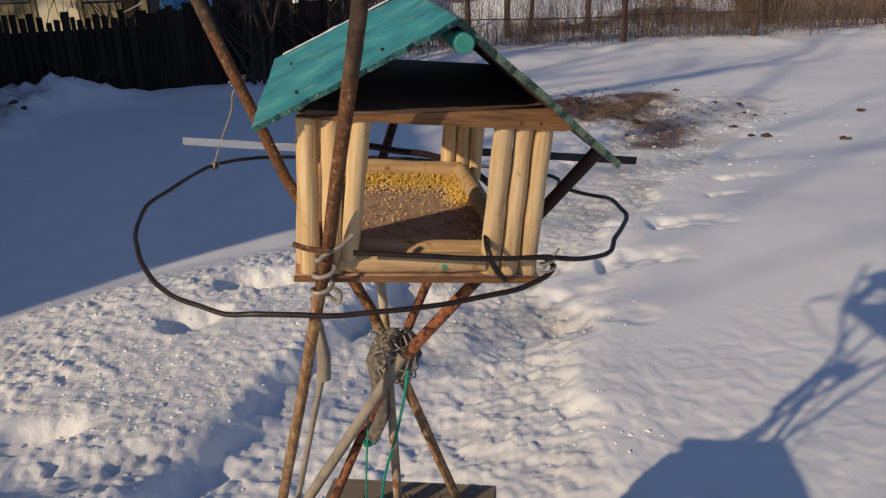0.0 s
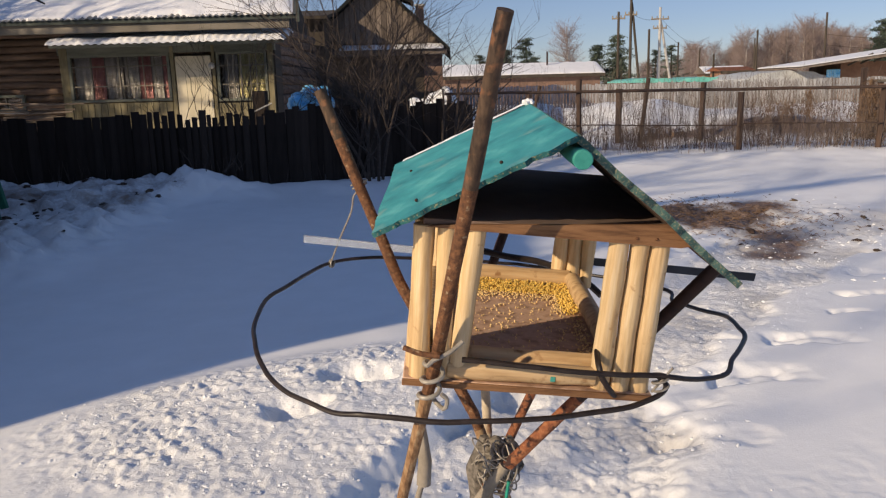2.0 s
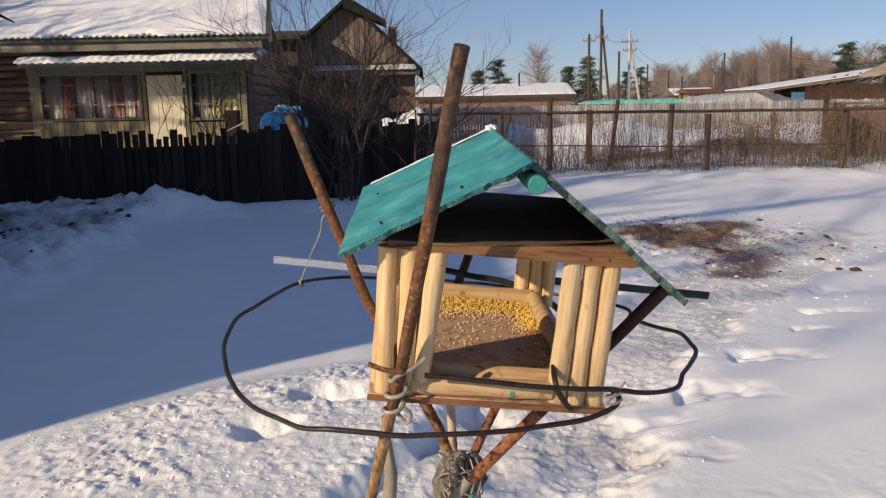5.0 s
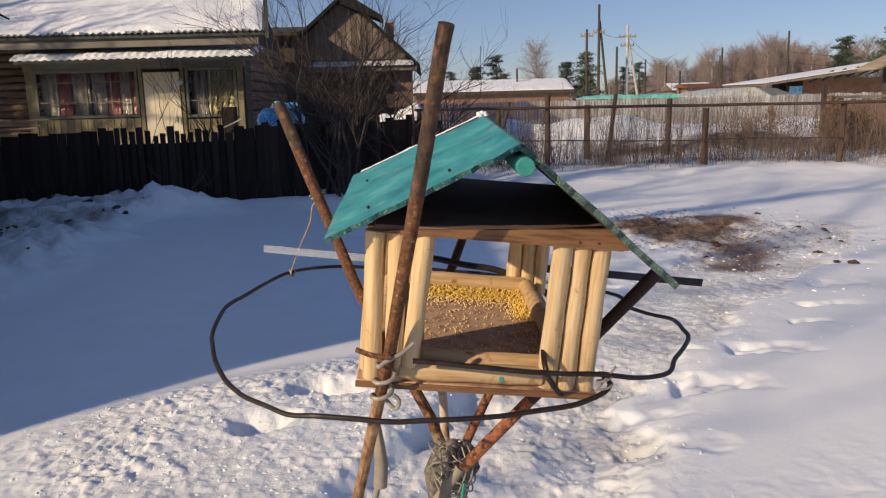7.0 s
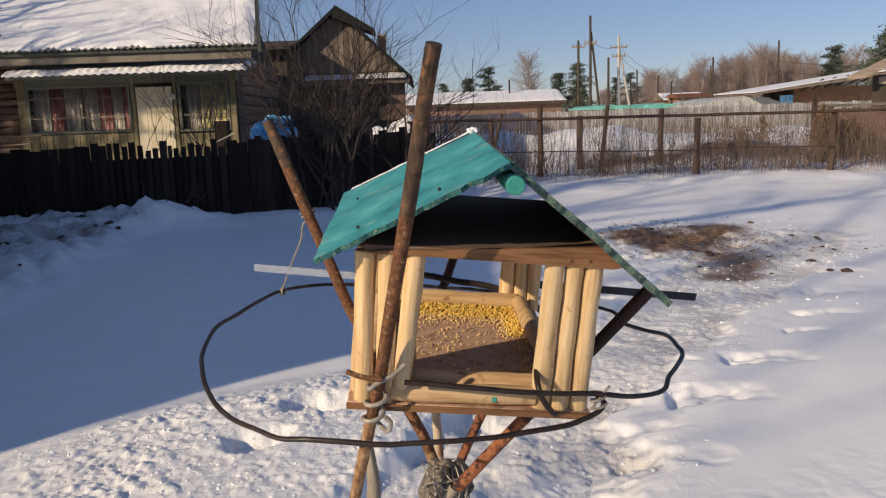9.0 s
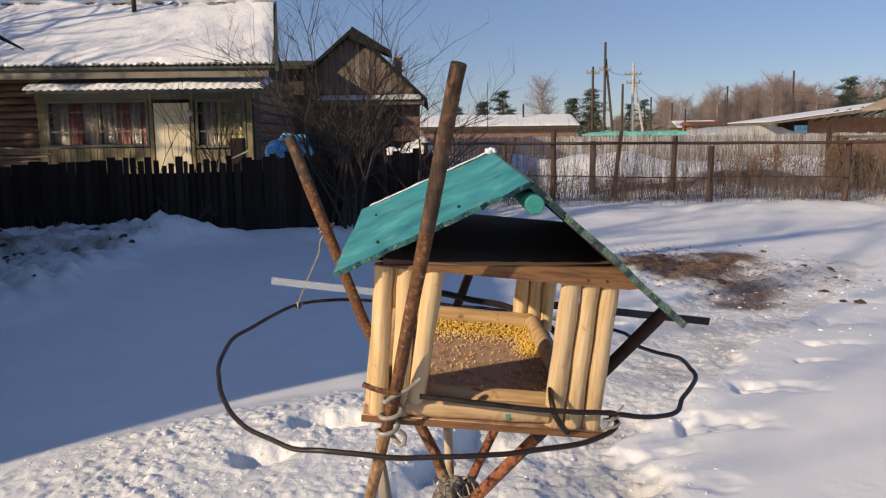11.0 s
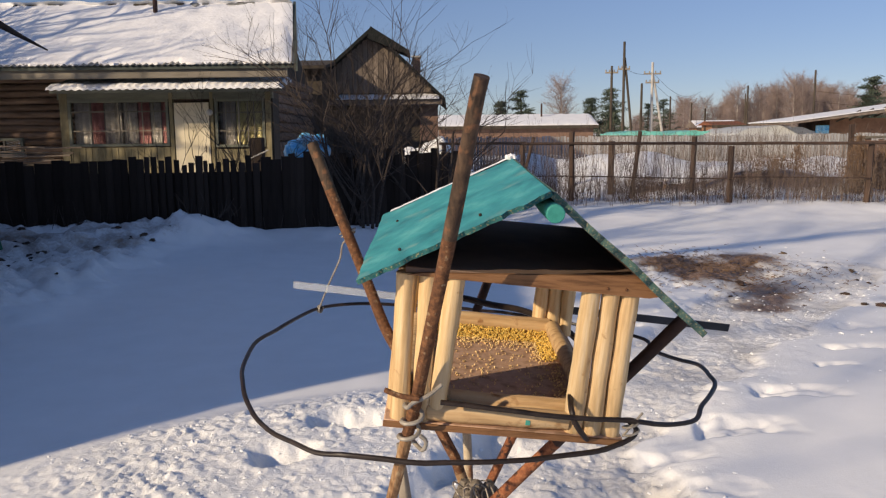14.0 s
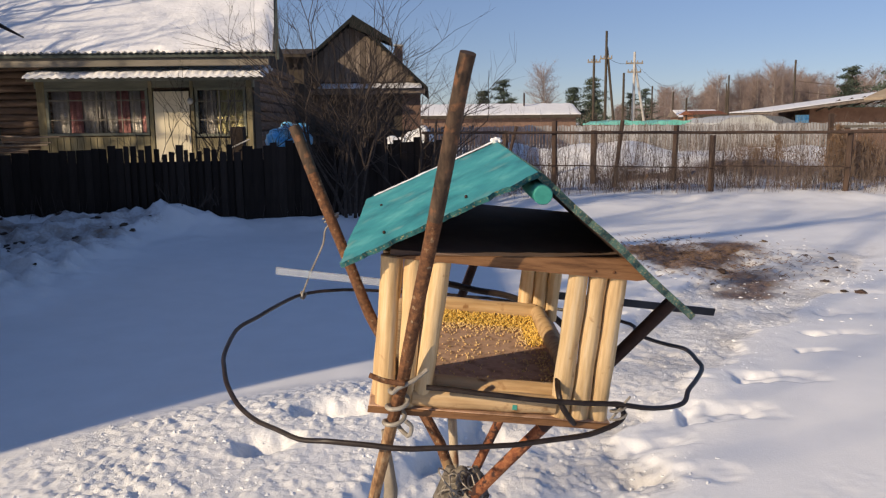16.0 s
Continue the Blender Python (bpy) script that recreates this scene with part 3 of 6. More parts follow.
def floor_z(x, y):
    """The snow's height by the ground's own grid."""
    i, j = int(np.clip(np.searchsorted(XS, x) - 1, 0, len(XS) - 2)), int(np.clip(np.searchsorted(YS, y) - 1, 0, len(YS) - 2))
    u, v = (x - XS[i]) / (XS[i + 1] - XS[i]), (y - YS[j]) / (YS[j + 1] - YS[j])
    return float((GZ[i, j] * (1 - u) + GZ[i + 1, j] * u) * (1 - v) + (GZ[i, j + 1] * (1 - u) + GZ[i + 1, j + 1] * u) * v)


def snow_crumbs():
    """Broken, angular crumbs of crusted snow, strewn over the heap, the path's rim and round the bare patch."""
    rc = np.random.RandomState(29)
    base = bmesh.new()
    bmesh.ops.create_icosphere(base, subdivisions=1, radius=1.0)
    shape = np.array([v.co[:] for v in base.verts])
    tris = np.array([[v.index for v in f.verts] for f in base.faces])
    base.free()
    spots = []
    x, y = rc.uniform(-2.3, 0.9, 16000), rc.uniform(2.1, 5.4, 16000)
    keep = rc.rand(16000) < 0.34 * heaped_at(x, y) * np.clip(0.75 + 1.6 * fbm(x, y, 1.8, 3), 0, 1)
    spots.append((x[keep], y[keep], 0.003 + 0.0085 * rc.rand(keep.sum()) ** 2.2))
    x, y = rc.uniform(-0.6, 4.6, 14000), rc.uniform(2.2, 9.5, 14000)
    near_rim = np.exp(-(path_edge(x, y) / 0.30) ** 2) + 0.45 * path_at(x, y)
    keep = rc.rand(14000) < 0.45 * near_rim * np.clip(0.45 + 2.2 * fbm(x, y, 2.1, 3), 0, 1)
    spots.append((x[keep], y[keep], 0.003 + 0.0095 * rc.rand(keep.sum()) ** 2.6))
    x, y = 3.1 + 1.0 * rc.randn(500), 8.4 + 1.2 * rc.randn(500)
    keep = np.hypot((x - 3.15) / 0.75, (y - 9.2) / 0.8) > 1.6
    spots.append((x[keep], y[keep], 0.005 + 0.014 * rc.rand(keep.sum()) ** 2.2))
    px, py, pr = (np.concatenate(c) for c in zip(*spots))
    n = len(px)
    turn = rc.rand(n) * 6.283
    lump = shape[None] * (1 + 0.5 * (rc.rand(n, len(shape), 1) - 0.5)) * (pr[:, None] * np.array([1.25, 0.9, 0.62])[None])[:, None, :]
    cx, cy = lump[..., 0] * np.cos(turn)[:, None] - lump[..., 1] * np.sin(turn)[:, None], lump[..., 0] * np.sin(turn)[:, None] + lump[..., 1] * np.cos(turn)[:, None]
    pz = np.array([floor_z(a, b) for a, b in zip(px, py)]) - 0.12 * pr
    co = np.stack([cx + px[:, None], cy + py[:, None], lump[..., 2] + pz[:, None]], -1).reshape(-1, 3)
    faces = (tris[None] + (np.arange(n) * len(shape))[:, None, None]).reshape(-1, 3)
    me = bpy.data.meshes.new("snow_crumbs")
    me.from_pydata(co.tolist(), [], faces.tolist())
    me.materials.append(CRUMB)
    return tagged(new("snow_crumbs", me), "broken white crumbs of crusted snow", "snow", kind="stuff")


snow_crumbs()


# ---- the bird feeder ----
FEEDER = pose(0.0817, 0.922, 1.2171, 2.97, 5.88, 1.24)


def log_bar(a, b, r, seed, taper=1.0, n=8, sides=14):
    bm = bmesh.new()
    rad = [r * (1 + (taper - 1) * i / n) * (1 + 0.05 * math.sin(seed * 2.1 + i * 1.7)) for i in range(n + 1)]
    rad = [rad[0] * 0.9] + rad + [rad[-1] * 0.9]
    pts = line(a, b, n, 0.0012, seed)
    d = (pts[-1] - pts[0]).normalized()
    pts = [pts[0] - d * 0.0012] + pts + [pts[-1] + d * 0.0012]
    return tube(bm, pts, rad, sides, wob=0.06)


def chipped_panel(ridge, eave, y0, y1, thick, seed):
    """A sloping roof board with a worn, splintered front edge."""
    bm = bmesh.new()
    r, e = Vector((ridge[0], 0, ridge[1])), Vector((eave[0], 0, eave[1]))
    d = e - r
    nrm = Vector((-d.z, 0, d.x)).normalized()
    if nrm.z < 0:
        nrm = -nrm
    nu, nv = 90, 16

    def at(u, v, side):
        p = r + d * u
        y = y0 + (y1 - y0) * v
        if v == 0:
            y += 0.010 * noise.noise(Vector((u * 12, seed, 0))) + 0.0055 * noise.noise(Vector((u * 26, seed, 3)))
        p = Vector((p.x, y, p.z))
        p += nrm * (side * thick / 2 + 0.0022 * noise.noise(Vector((u * 3, v * 4, seed))) + 0.004 * (u - 0.5) * (v - 0.5))
        if u == 1:
            p += d.normalized() * 0.004 * noise.noise(Vector((v * 9, seed, 8)))
        if v == 0 and side < 0:
            p.y += 0.004 * noise.noise(Vector((u * 16, seed, 9)))
        return p

    top = grid(bm, lambda u, v: at(u, v, 1), nu, nv, 0)
    low = grid(bm, lambda u, v: at(u, v, -1), nu, nv, 2)
    rim = [(0, j) for j in range(nv)] + [(i, nv) for i in range(nu)] + [(nu, j) for j in range(nv, 0, -1)] + [(i, 0) for i in range(nu, 0, -1)]
    for k in range(len(rim)):
        a, b = rim[k], rim[(k + 1) % len(rim)]
        f = bm.faces.new((top[a[0]][a[1]], top[b[0]][b[1]], low[b[0]][b[1]], low[a[0]][a[1]]))
        f.material_index = 1
    bmesh.ops.recalc_face_normals(bm, faces=bm.faces[:])
    return bm


def bird_feeder():
    fd = thing("bird_feeder", FEEDER, "peeled-log bird feeder with a worn teal gable roof", "bird feeder")
    part("base_board", new_box((-0.151, -0.012, -0.009), (0.151, 0.44, 0.0), 0.0015), [PLY], fd, "brown plywood base board")
    part("base_edge", new_box((-0.1515, -0.0155, -0.0085), (0.1515, -0.0122, -0.0005), 0.0006), PLYEDGE, fd, "raw plywood edge")
    r = 0.0122
    for k, (x, lean) in enumerate(((-0.1345, -0.004), (-0.1075, -0.003), (-0.083, 0.006))):
        part("log", log_bar((x - lean * 0.6, 0.0, 0.0 if k < 2 else 0.018), (x + lean, 0.0, 0.187), r, k, 0.96), PEELED, fd)
    for k, x in enumerate((0.0885, 0.1130, 0.1365)):
        part("log", log_bar((x, 0.002, 0.0), (x + 0.001, 0.002, 0.187), r * (1.04 if k == 0 else 0.96), 5 + k, 0.98), PEELED, fd)
    for k, x in enumerate((0.0975, 0.1215, 0.1450)):
        part("log", log_bar((x, 0.425, 0.0), (x, 0.425, 0.187), r, 11 + k), PEELED, fd)
    for k, x in enumerate((-0.134, -0.109, -0.084)):
        part("log", log_bar((x, 0.425, 0.0), (x, 0.425, 0.187), r, 17 + k), PEELED, fd)
    for k, y in enumerate((0.028, 0.053, 0.078)):
        part("log", log_bar((-0.1375, y, 0.0), (-0.1375, y, 0.187), r, 23 + k), PEELED, fd)
        part("log", log_bar((0.1375, y, 0.0), (0.1375, y, 0.187), r, 33 + k), PEELED, fd)
    part("rail", log_bar((-0.098, -0.001, 0.0115), (0.080, -0.001, 0.0135), 0.0125, 41), PEELED_X, fd)
    part("rail", log_bar((-0.085, 0.040, 0.013), (0.122, 0.040, 0.014), 0.013, 42), PEELED_X, fd)
    part("rail", log_bar((-0.115, 0.412, 0.015), (0.115, 0.412, 0.015), 0.015, 43), PEELED_X, fd)
    part("rail", log_bar((0.122, 0.06, 0.013), (0.119, 0.40, 0.017), 0.0135, 44), PEELED_X, fd)
    part("rail", log_bar((-0.123, 0.095, 0.012), (-0.120, 0.40, 0.012), 0.012, 45), PEELED_X, fd)
    part("paint_dab", new_box((0.0255, -0.0150, 0.0090), (0.0315, -0.0135, 0.0155), 0.0004), TEALEND, fd, "dab of teal paint")
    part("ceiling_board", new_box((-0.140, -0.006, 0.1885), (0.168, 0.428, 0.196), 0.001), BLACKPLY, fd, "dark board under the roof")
    bm = bmesh.new()
    prism(bm, [(-0.137, 0.1872), (0.157, 0.1840), (0.168, 0.1865), (0.142, 0.2100), (-0.12, 0.1905)], -0.013, -0.0065, lambda a, b, s: Vector((a, s, b)))
    part("front_batten", bm, PLYEDGE, fd, "brown batten along the gable")
    for x, z in ((0.105, 0.192), (0.128, 0.1925)):
        bm = bmesh.new()
        bmesh.ops.create_uvsphere(bm, u_segments=8, v_segments=5, radius=0.0018)
        bmesh.ops.translate(bm, vec=(x, -0.0135, z), verts=bm.verts)
        part("nail", bm, RUST, fd)
    part("roof_panel", chipped_panel((0.0225, 0.3015), (-0.1955, 0.1775), -0.032, 0.47, 0.006, 1), [TEAL, RAWEDGE, UNDERWOOD], fd, "worn teal roof board")
    part("roof_panel", chipped_panel((0.0225, 0.3000), (0.2260, 0.1500), -0.030, 0.47, 0.0085, 4), [TEAL, RAWEDGE_LIGHT, UNDERWOOD], fd, "worn teal roof board")
    bm = log_bar((0.0265, -0.046, 0.2810), (0.0235, 0.478, 0.2815), 0.0108, 51)
    part("ridge_log", bm, TEALEND, fd, "teal-painted ridge log")
    for x, z, y in ((-0.150, 0.2085, 0.03), (-0.055, 0.2625, 0.02), (-0.165, 0.1990, 0.30)):
        bm = bmesh.new()
        bmesh.ops.create_uvsphere(bm, u_segments=8, v_segments=5, radius=0.0022)
        bmesh.ops.translate(bm, vec=(x, y, z), verts=bm.verts)
        part("nail", bm, DARKPIPE, fd)
    # thin snow left along the far edge of the roof
    bm = bmesh.new()
    d = Vector((-0.218, 0, -0.124))
    grid(bm, lambda u, v: Vector((0.0225, 0.458 + 0.02 * v, 0.3062)) + d * (0.0 + 0.95 * u)
         + Vector((0, -0.004 * noise.noise(Vector((u * 20, 1, 0))), 0.0022 * math.sin(math.pi * v) * max(0.0, 0.55 + noise.noise(Vector((u * 9, 4, 0)))))), 60, 4)
    part("snow_crust", bm, ROOFSNOW, fd, "thin crust of snow")
    bm = bmesh.new()
    bmesh.ops.create_icosphere(bm, subdivisions=3, radius=1.0)
    for v in bm.verts:
        q = v.co.copy()
        k = 1 + 0.4 * noise.noise(q * 2)
        v.co = Vector((0.0205 + q.x * 0.010 * k, 0.462 + q.y * 0.012 * k, 0.3050 + q.z * 0.0058 * k))
    part("snow_lump", bm, ROOFSNOW, fd, "small lump of snow on the ridge")
    return fd


bird_feeder()


def millet():
    bm = bmesh.new()
    r = random.Random(3)
    count = 0
    while count < 4400:
        x, y = r.uniform(-0.108, 0.108), r.uniform(0.07, 0.398)
        edge = max(math.exp(-((0.398 - y) / 0.045) ** 2), math.exp(-((0.108 - x) / 0.022) ** 2) * (1 if y > 0.26 else 0.12))
        if r.random() > 0.024 + 1.3 * edge:
            continue
        z = 0.0016 + 0.010 * edge * r.random()
        c, s = Vector((x, y, z)), 0.00125 * r.uniform(0.7, 1.35)
        turn = Euler((r.random() * 6, r.random() * 6, r.random() * 6)).to_matrix()
        v = [bm.verts.new(c + turn @ Vector(q) * s) for q in ((1.3, 0, 0), (-1.3, 0, 0), (0, 1, 0), (0, -1, 0), (0, 0, 1), (0, 0, -1))]
        for a, b, e in ((0, 2, 4), (2, 1, 4), (1, 3, 4), (3, 0, 4), (2, 0, 5), (1, 2, 5), (3, 1, 5), (0, 3, 5)):
            bm.faces.new((v[a], v[b], v[e])).material_index = int(edge < 0.3)
        count += 1
    ob = part("millet", bm, [GRAIN, HUSK])
    ob.matrix_world = FEEDER
    return tagged(ob, "loose yellow millet grains heaped on the feeder floor", "grain", kind="stuff")


millet()


# ---- the stand under it ----
CR_X, CR_Y, CR_TOP = 0.029, 1.129, 0.63


def crate():
    cr = thing("wooden_crate", pose(CR_X, CR_Y, 0.0, 0, 0, -15), "weathered grey wooden crate standing in the snow, dusted with straw", "crate")
    for k in range(4):
        part("plank", new_box((-0.161, -0.2 + k * 0.1005, CR_TOP - 0.022), (0.161, -0.2 + k * 0.1005 + 0.0965, CR_TOP), 0.002, None, 0.0008), CRATE, cr)
    for k in range(5):
        z = 0.02 + k * 0.126
        for y in (-0.192, 0.192):
            part("side_board", new_box((-0.155, y - 0.008, z - 0.06), (0.155, y + 0.008, z + 0.058), 0.002, None, 0.0008), CRATE, cr)
        for x in (-0.151, 0.151):
            part("side_board", new_box((x - 0.008, -0.183, z - 0.06), (x + 0.008, 0.183, z + 0.058), 0.002, None, 0.0008), CRATE, cr)
    return cr


crate()


def crate_litter():
    bm = bmesh.new()
    r = random.Random(8)
    for _ in range(420):
        x, y, a = CR_X + r.uniform(-0.12, 0.12), CR_Y + r.uniform(-0.155, 0.155), r.random() * 6.3
        d = Vector((math.cos(a), math.sin(a), r.uniform(-0.05, 0.1))) * r.uniform(0.003, 0.014)
        p = Vector((x, y, CR_TOP + r.uniform(0.001, 0.004)))
        tube(bm, [p - d, p + d], 0.0007, 3)
    return tagged(part("straw_litter", bm, HAY), "straw and seed husks strewn over the crate", "straw", kind="stuff")


crate_litter()


def to_top(a, b):
    """The line from a through b, carried on down to the crate's top."""
    a, b = Vector(a), Vector(b)
    return a + (b - a) * ((a.z - CR_TOP) / (a.z - b.z))


def to_ground(a, b):
    """The line from a through b, carried on down into the snow."""
    a, b = Vector(a), Vector(b)
    return a + (b - a) * ((a.z + 0.08) / (a.z - b.z))


def pole(name, pts, r, mat, label, top_r=None, n=10, seed=0, category="pole", low=None, high=9.0):
    full = []
    for a, b in zip(pts, pts[1:]):
        full += line(a, b, n, 0.0012, seed)[: -1]
    full.append(Vector(pts[-1]))
    bm = bmesh.new()
    rr = [r + ((top_r or r) - r) * (1 - i / (len(full) - 1)) for i in range(len(full))]
    tube(bm, full, rr, 12, wob=0.12)
    for f in bm.faces:
        z = f.calc_center_median().z + 0.06 * noise.noise(f.calc_center_median() * 20)
        f.material_index = 0 if not low else 1 if z < low else 2 if z > high else 0
    return tagged(part(name, bm, [mat, RUSTPALE, OLDPOLE] if low else mat), label, category)


P1A, P1B = (0.05, 0.772, 1.64), (-0.025, 0.893, 1.266)
pole("rusty_pole", [P1A, P1B, to_ground(P1B, (-0.119, 0.985, 0.889))], 0.0066, RUST, "rust-brown pole bound upright against the feeder with wire", 0.0087, seed=1, low=1.21, high=1.45, n=24)
P2A, P2M, P2B = (-0.221, 1.34, 1.57), (-0.098, 1.3, 1.252), (0.021, 1.21, 1.052)
pole("rusty_pole", [P2A, P2M, P2B, to_top(P2B, (0.155, 1.25, 0.638))], 0.0088, RUST, "slanting rusty pole crossing under the feeder", 0.0098, seed=2, low=1.02, high=1.48, n=16)
P3A, P3B = (0.338, 1.02, 1.332), (0.070, 1.13, 1.000)
# same pipe as the red one below; its shaded upper end is coloured dark
pole("dark_pipe", [P3A, (0.172, 1.088, 1.126)], 0.0090, DARKPIPE, "upper end of the slanting red pipe, its shade put into a dark colour", seed=3, category="pipe")
pole("red_pipe", [(0.173, 1.088, 1.127), P3B], 0.0092, RUSTRED, "red-oxide slanting pipe tied at the knot under the feeder", seed=4, category="pipe")
pole("grey_pole", [(0.066, 1.125, 1.003), to_ground((0.066, 1.125, 1.003), (-0.114, 1.161, 0.724))], 0.0088, GREYPOLE, "grey bare pole slanting down past the crate into the snow", 0.0088, seed=5)
pole("red_pipe", [(0.165, 1.27, 1.155), (0.077, 1.22, 0.996), to_top((0.165, 1.27, 1.155), (0.077, 1.22, 0.996))], 0.0078, RUSTRED, "thin rusty pipe crossing behind the knot", seed=6, category="pipe")
pole("pale_pole", [(0.038, 1.29, 1.165), (0.045, 1.25, 0.985), (0.046, 1.245, CR_TOP)], 0.0080, PALEPIPE, "pale peeled pole standing upright on the crate", 0.0080, seed=7)
pole("grey_pole", [(-0.056, 1.05, 1.022), (-0.108, 1.02, 0.84), (-0.15, 0.99, CR_TOP)], 0.0045, GREYPOLE, "thin grey stick behind the rusty pole", seed=8)
pole("dark_strut", [(0.105, 1.47, 1.345), (0.075, 1.45, 1.268), (0.06, 1.44, 1.235)], 0.0085, DARKPIPE, "short black strut behind the feeder", seed=9, category="strut")


def loop_cable():
    pts = [(0.003, 0.885, 1.261), (0.103, 0.880, 1.249), (0.236, 0.900, 1.229), (0.327, 0.950, 1.208), (0.358, 1.000, 1.215), (0.393, 1.060, 1.219), (0.402, 1.100, 1.223), (0.407, 1.180, 1.217), (0.366, 1.300, 1.205), (0.354, 1.380, 1.212), (0.119, 1.520, 1.226),
           (-0.133, 1.450, 1.262), (-0.227, 1.400, 1.263), (-0.274, 1.290, 1.258), (-0.301, 1.180, 1.250), (-0.295, 1.100, 1.238), (-0.275, 1.030, 1.226), (-0.241, 0.970, 1.207), (-0.176, 0.910, 1.196), (-0.101, 0.875, 1.196), (0.034, 0.860, 1.194), (0.170, 0.875, 1.198), (0.220, 0.890, 1.204), (0.240, 0.900, 1.209), (0.244, 0.905, 1.217), (0.237, 0.910, 1.224)]
    bm = bmesh.new()
    bends = [p + 0.0035 * Vector(noise.noise_vector(p * 17)) for p in curve_points(pts, 6)]
    tube(bm, bends, 0.0033, 10, wob=0.10)
    ob = part("perch_cable", bm, CABLE)
    return tagged(ob, "stiff black cable bent into a wide loop round the feeder", "cable")


loop_cable()


def wire(name, pts, r, mat, label, category="wire", smooth=6):
    bm = bmesh.new()
    tube(bm, curve_points(pts, smooth), r, 8)
    return tagged(part(name, bm, mat), label, category)


def coil(a, b, r, turns, start=0.0):
    a, b = Vector(a), Vector(b)
    d = (b - a).normalized()
    u = d.orthogonal().normalized()
    v = d.cross(u)
    n = int(turns * 10)
    return [a.lerp(b, i / n) + (u * math.cos(start + i * 0.6283) + v * math.sin(start + i * 0.6283)) * r * (1 + 0.08 * math.sin(i * 1.3)) for i in range(n + 1)]


def along(a, b, z):
    a, b = Vector(a), Vector(b)
    return a + (b - a) * ((a.z - z) / (a.z - b.z))


wire("binding_wire", [(0.005, 0.885, 1.283), (-0.012, 0.882, 1.270), (-0.030, 0.880, 1.262)] + coil(along(P1A, (-0.042, 0.905, 1.19), 1.258), along(P1A, (-0.042, 0.905, 1.19), 1.205), 0.0112, 2.4)
     + [(-0.020, 0.885, 1.200), (-0.015, 0.883, 1.212), (-0.022, 0.882, 1.220)], 0.0028, WIRE, "thick grey wire wound round the pole and feeder corner", smooth=3)
wire("binding_wire", [(-0.064, 0.885, 1.277), (-0.045, 0.880, 1.271), (-0.022, 0.878, 1.268)], 0.0035, RUST, "short rusty wire stub pinning the pole")
wire("hanging_wire", coil(Vector((-0.161, 1.328, 1.415)) + Vector((-0.002, 0, 0.004)), Vector((-0.161, 1.328, 1.415)) + Vector((0.002, 0, -0.004)), 0.0128, 1.5) + [(-0.172, 1.335, 1.395), (-0.180, 1.35, 1.365), (-0.205, 1.37, 1.315), (-0.224, 1.392, 1.274)]
     + coil((-0.230, 1.400, 1.264), (-0.224, 1.398, 1.263), 0.006, 2), 0.0016, WIRE, "thin bright wire holding up the cable loop", smooth=3)
wire("hook_wire", coil((0.238, 0.905, 1.232), (0.240, 0.905, 1.210), 0.009, 2.2) + [(0.252, 0.90, 1.240)], 0.0015, WIRE, "twisted wire tie joining the cable ends", smooth=3)
wire("cable_tie", [(0.168, 0.935, 1.262), (0.164, 0.905, 1.252), (0.164, 0.892, 1.244), (0.167, 0.890, 1.233), (0.175, 0.893, 1.219), (0.186, 0.912, 1.202), (0.19, 0.94, 1.197)], 0.0036, CABLE, "black rubber band strapping the cable to the feeder", "strap")


def flat_strip(name, a, b, mat, label, w=0.0065):
    bm = bmesh.new()
    a, b = Vector(a), Vector(b)
    d = (b - a).normalized()
    up = Vector((0, -0.25, 1)).normalized()
    up = (up - d * up.dot(d)).normalized()
    s = d.cross(up)
    prism(bm, [(-w, -0.0015), (w, -0.0015), (w, 0.0015), (-w, 0.0015)], 0, (b - a).length, lambda p, q, t: a + d * t + up * p + s * q)
    return tagged(part(name, bm, mat, smooth=False), label, "strip")


wire("black_hose", [(0.013, 1.43, 1.28), (0.05, 1.42, 1.275), (0.093, 1.42, 1.264), (0.146, 1.42, 1.254), (0.192, 1.41, 1.238), (0.233, 1.4, 1.217), (0.256, 1.38, 1.198)], 0.0062, CABLE, "limp black rubber hose lying along the feeder's back rail", "hose")
flat_strip("plastic_strip", (-0.268, 1.366, 1.316), (0.02, 1.366, 1.2795), PLASTIC, "long flat pale plastic strip lying behind the feeder")
flat_strip("dark_strip", (0.187, 1.366, 1.270), (0.522, 1.366, 1.229), DARKSLAT, "flat blue-black strip lying behind the feeder", 0.007)


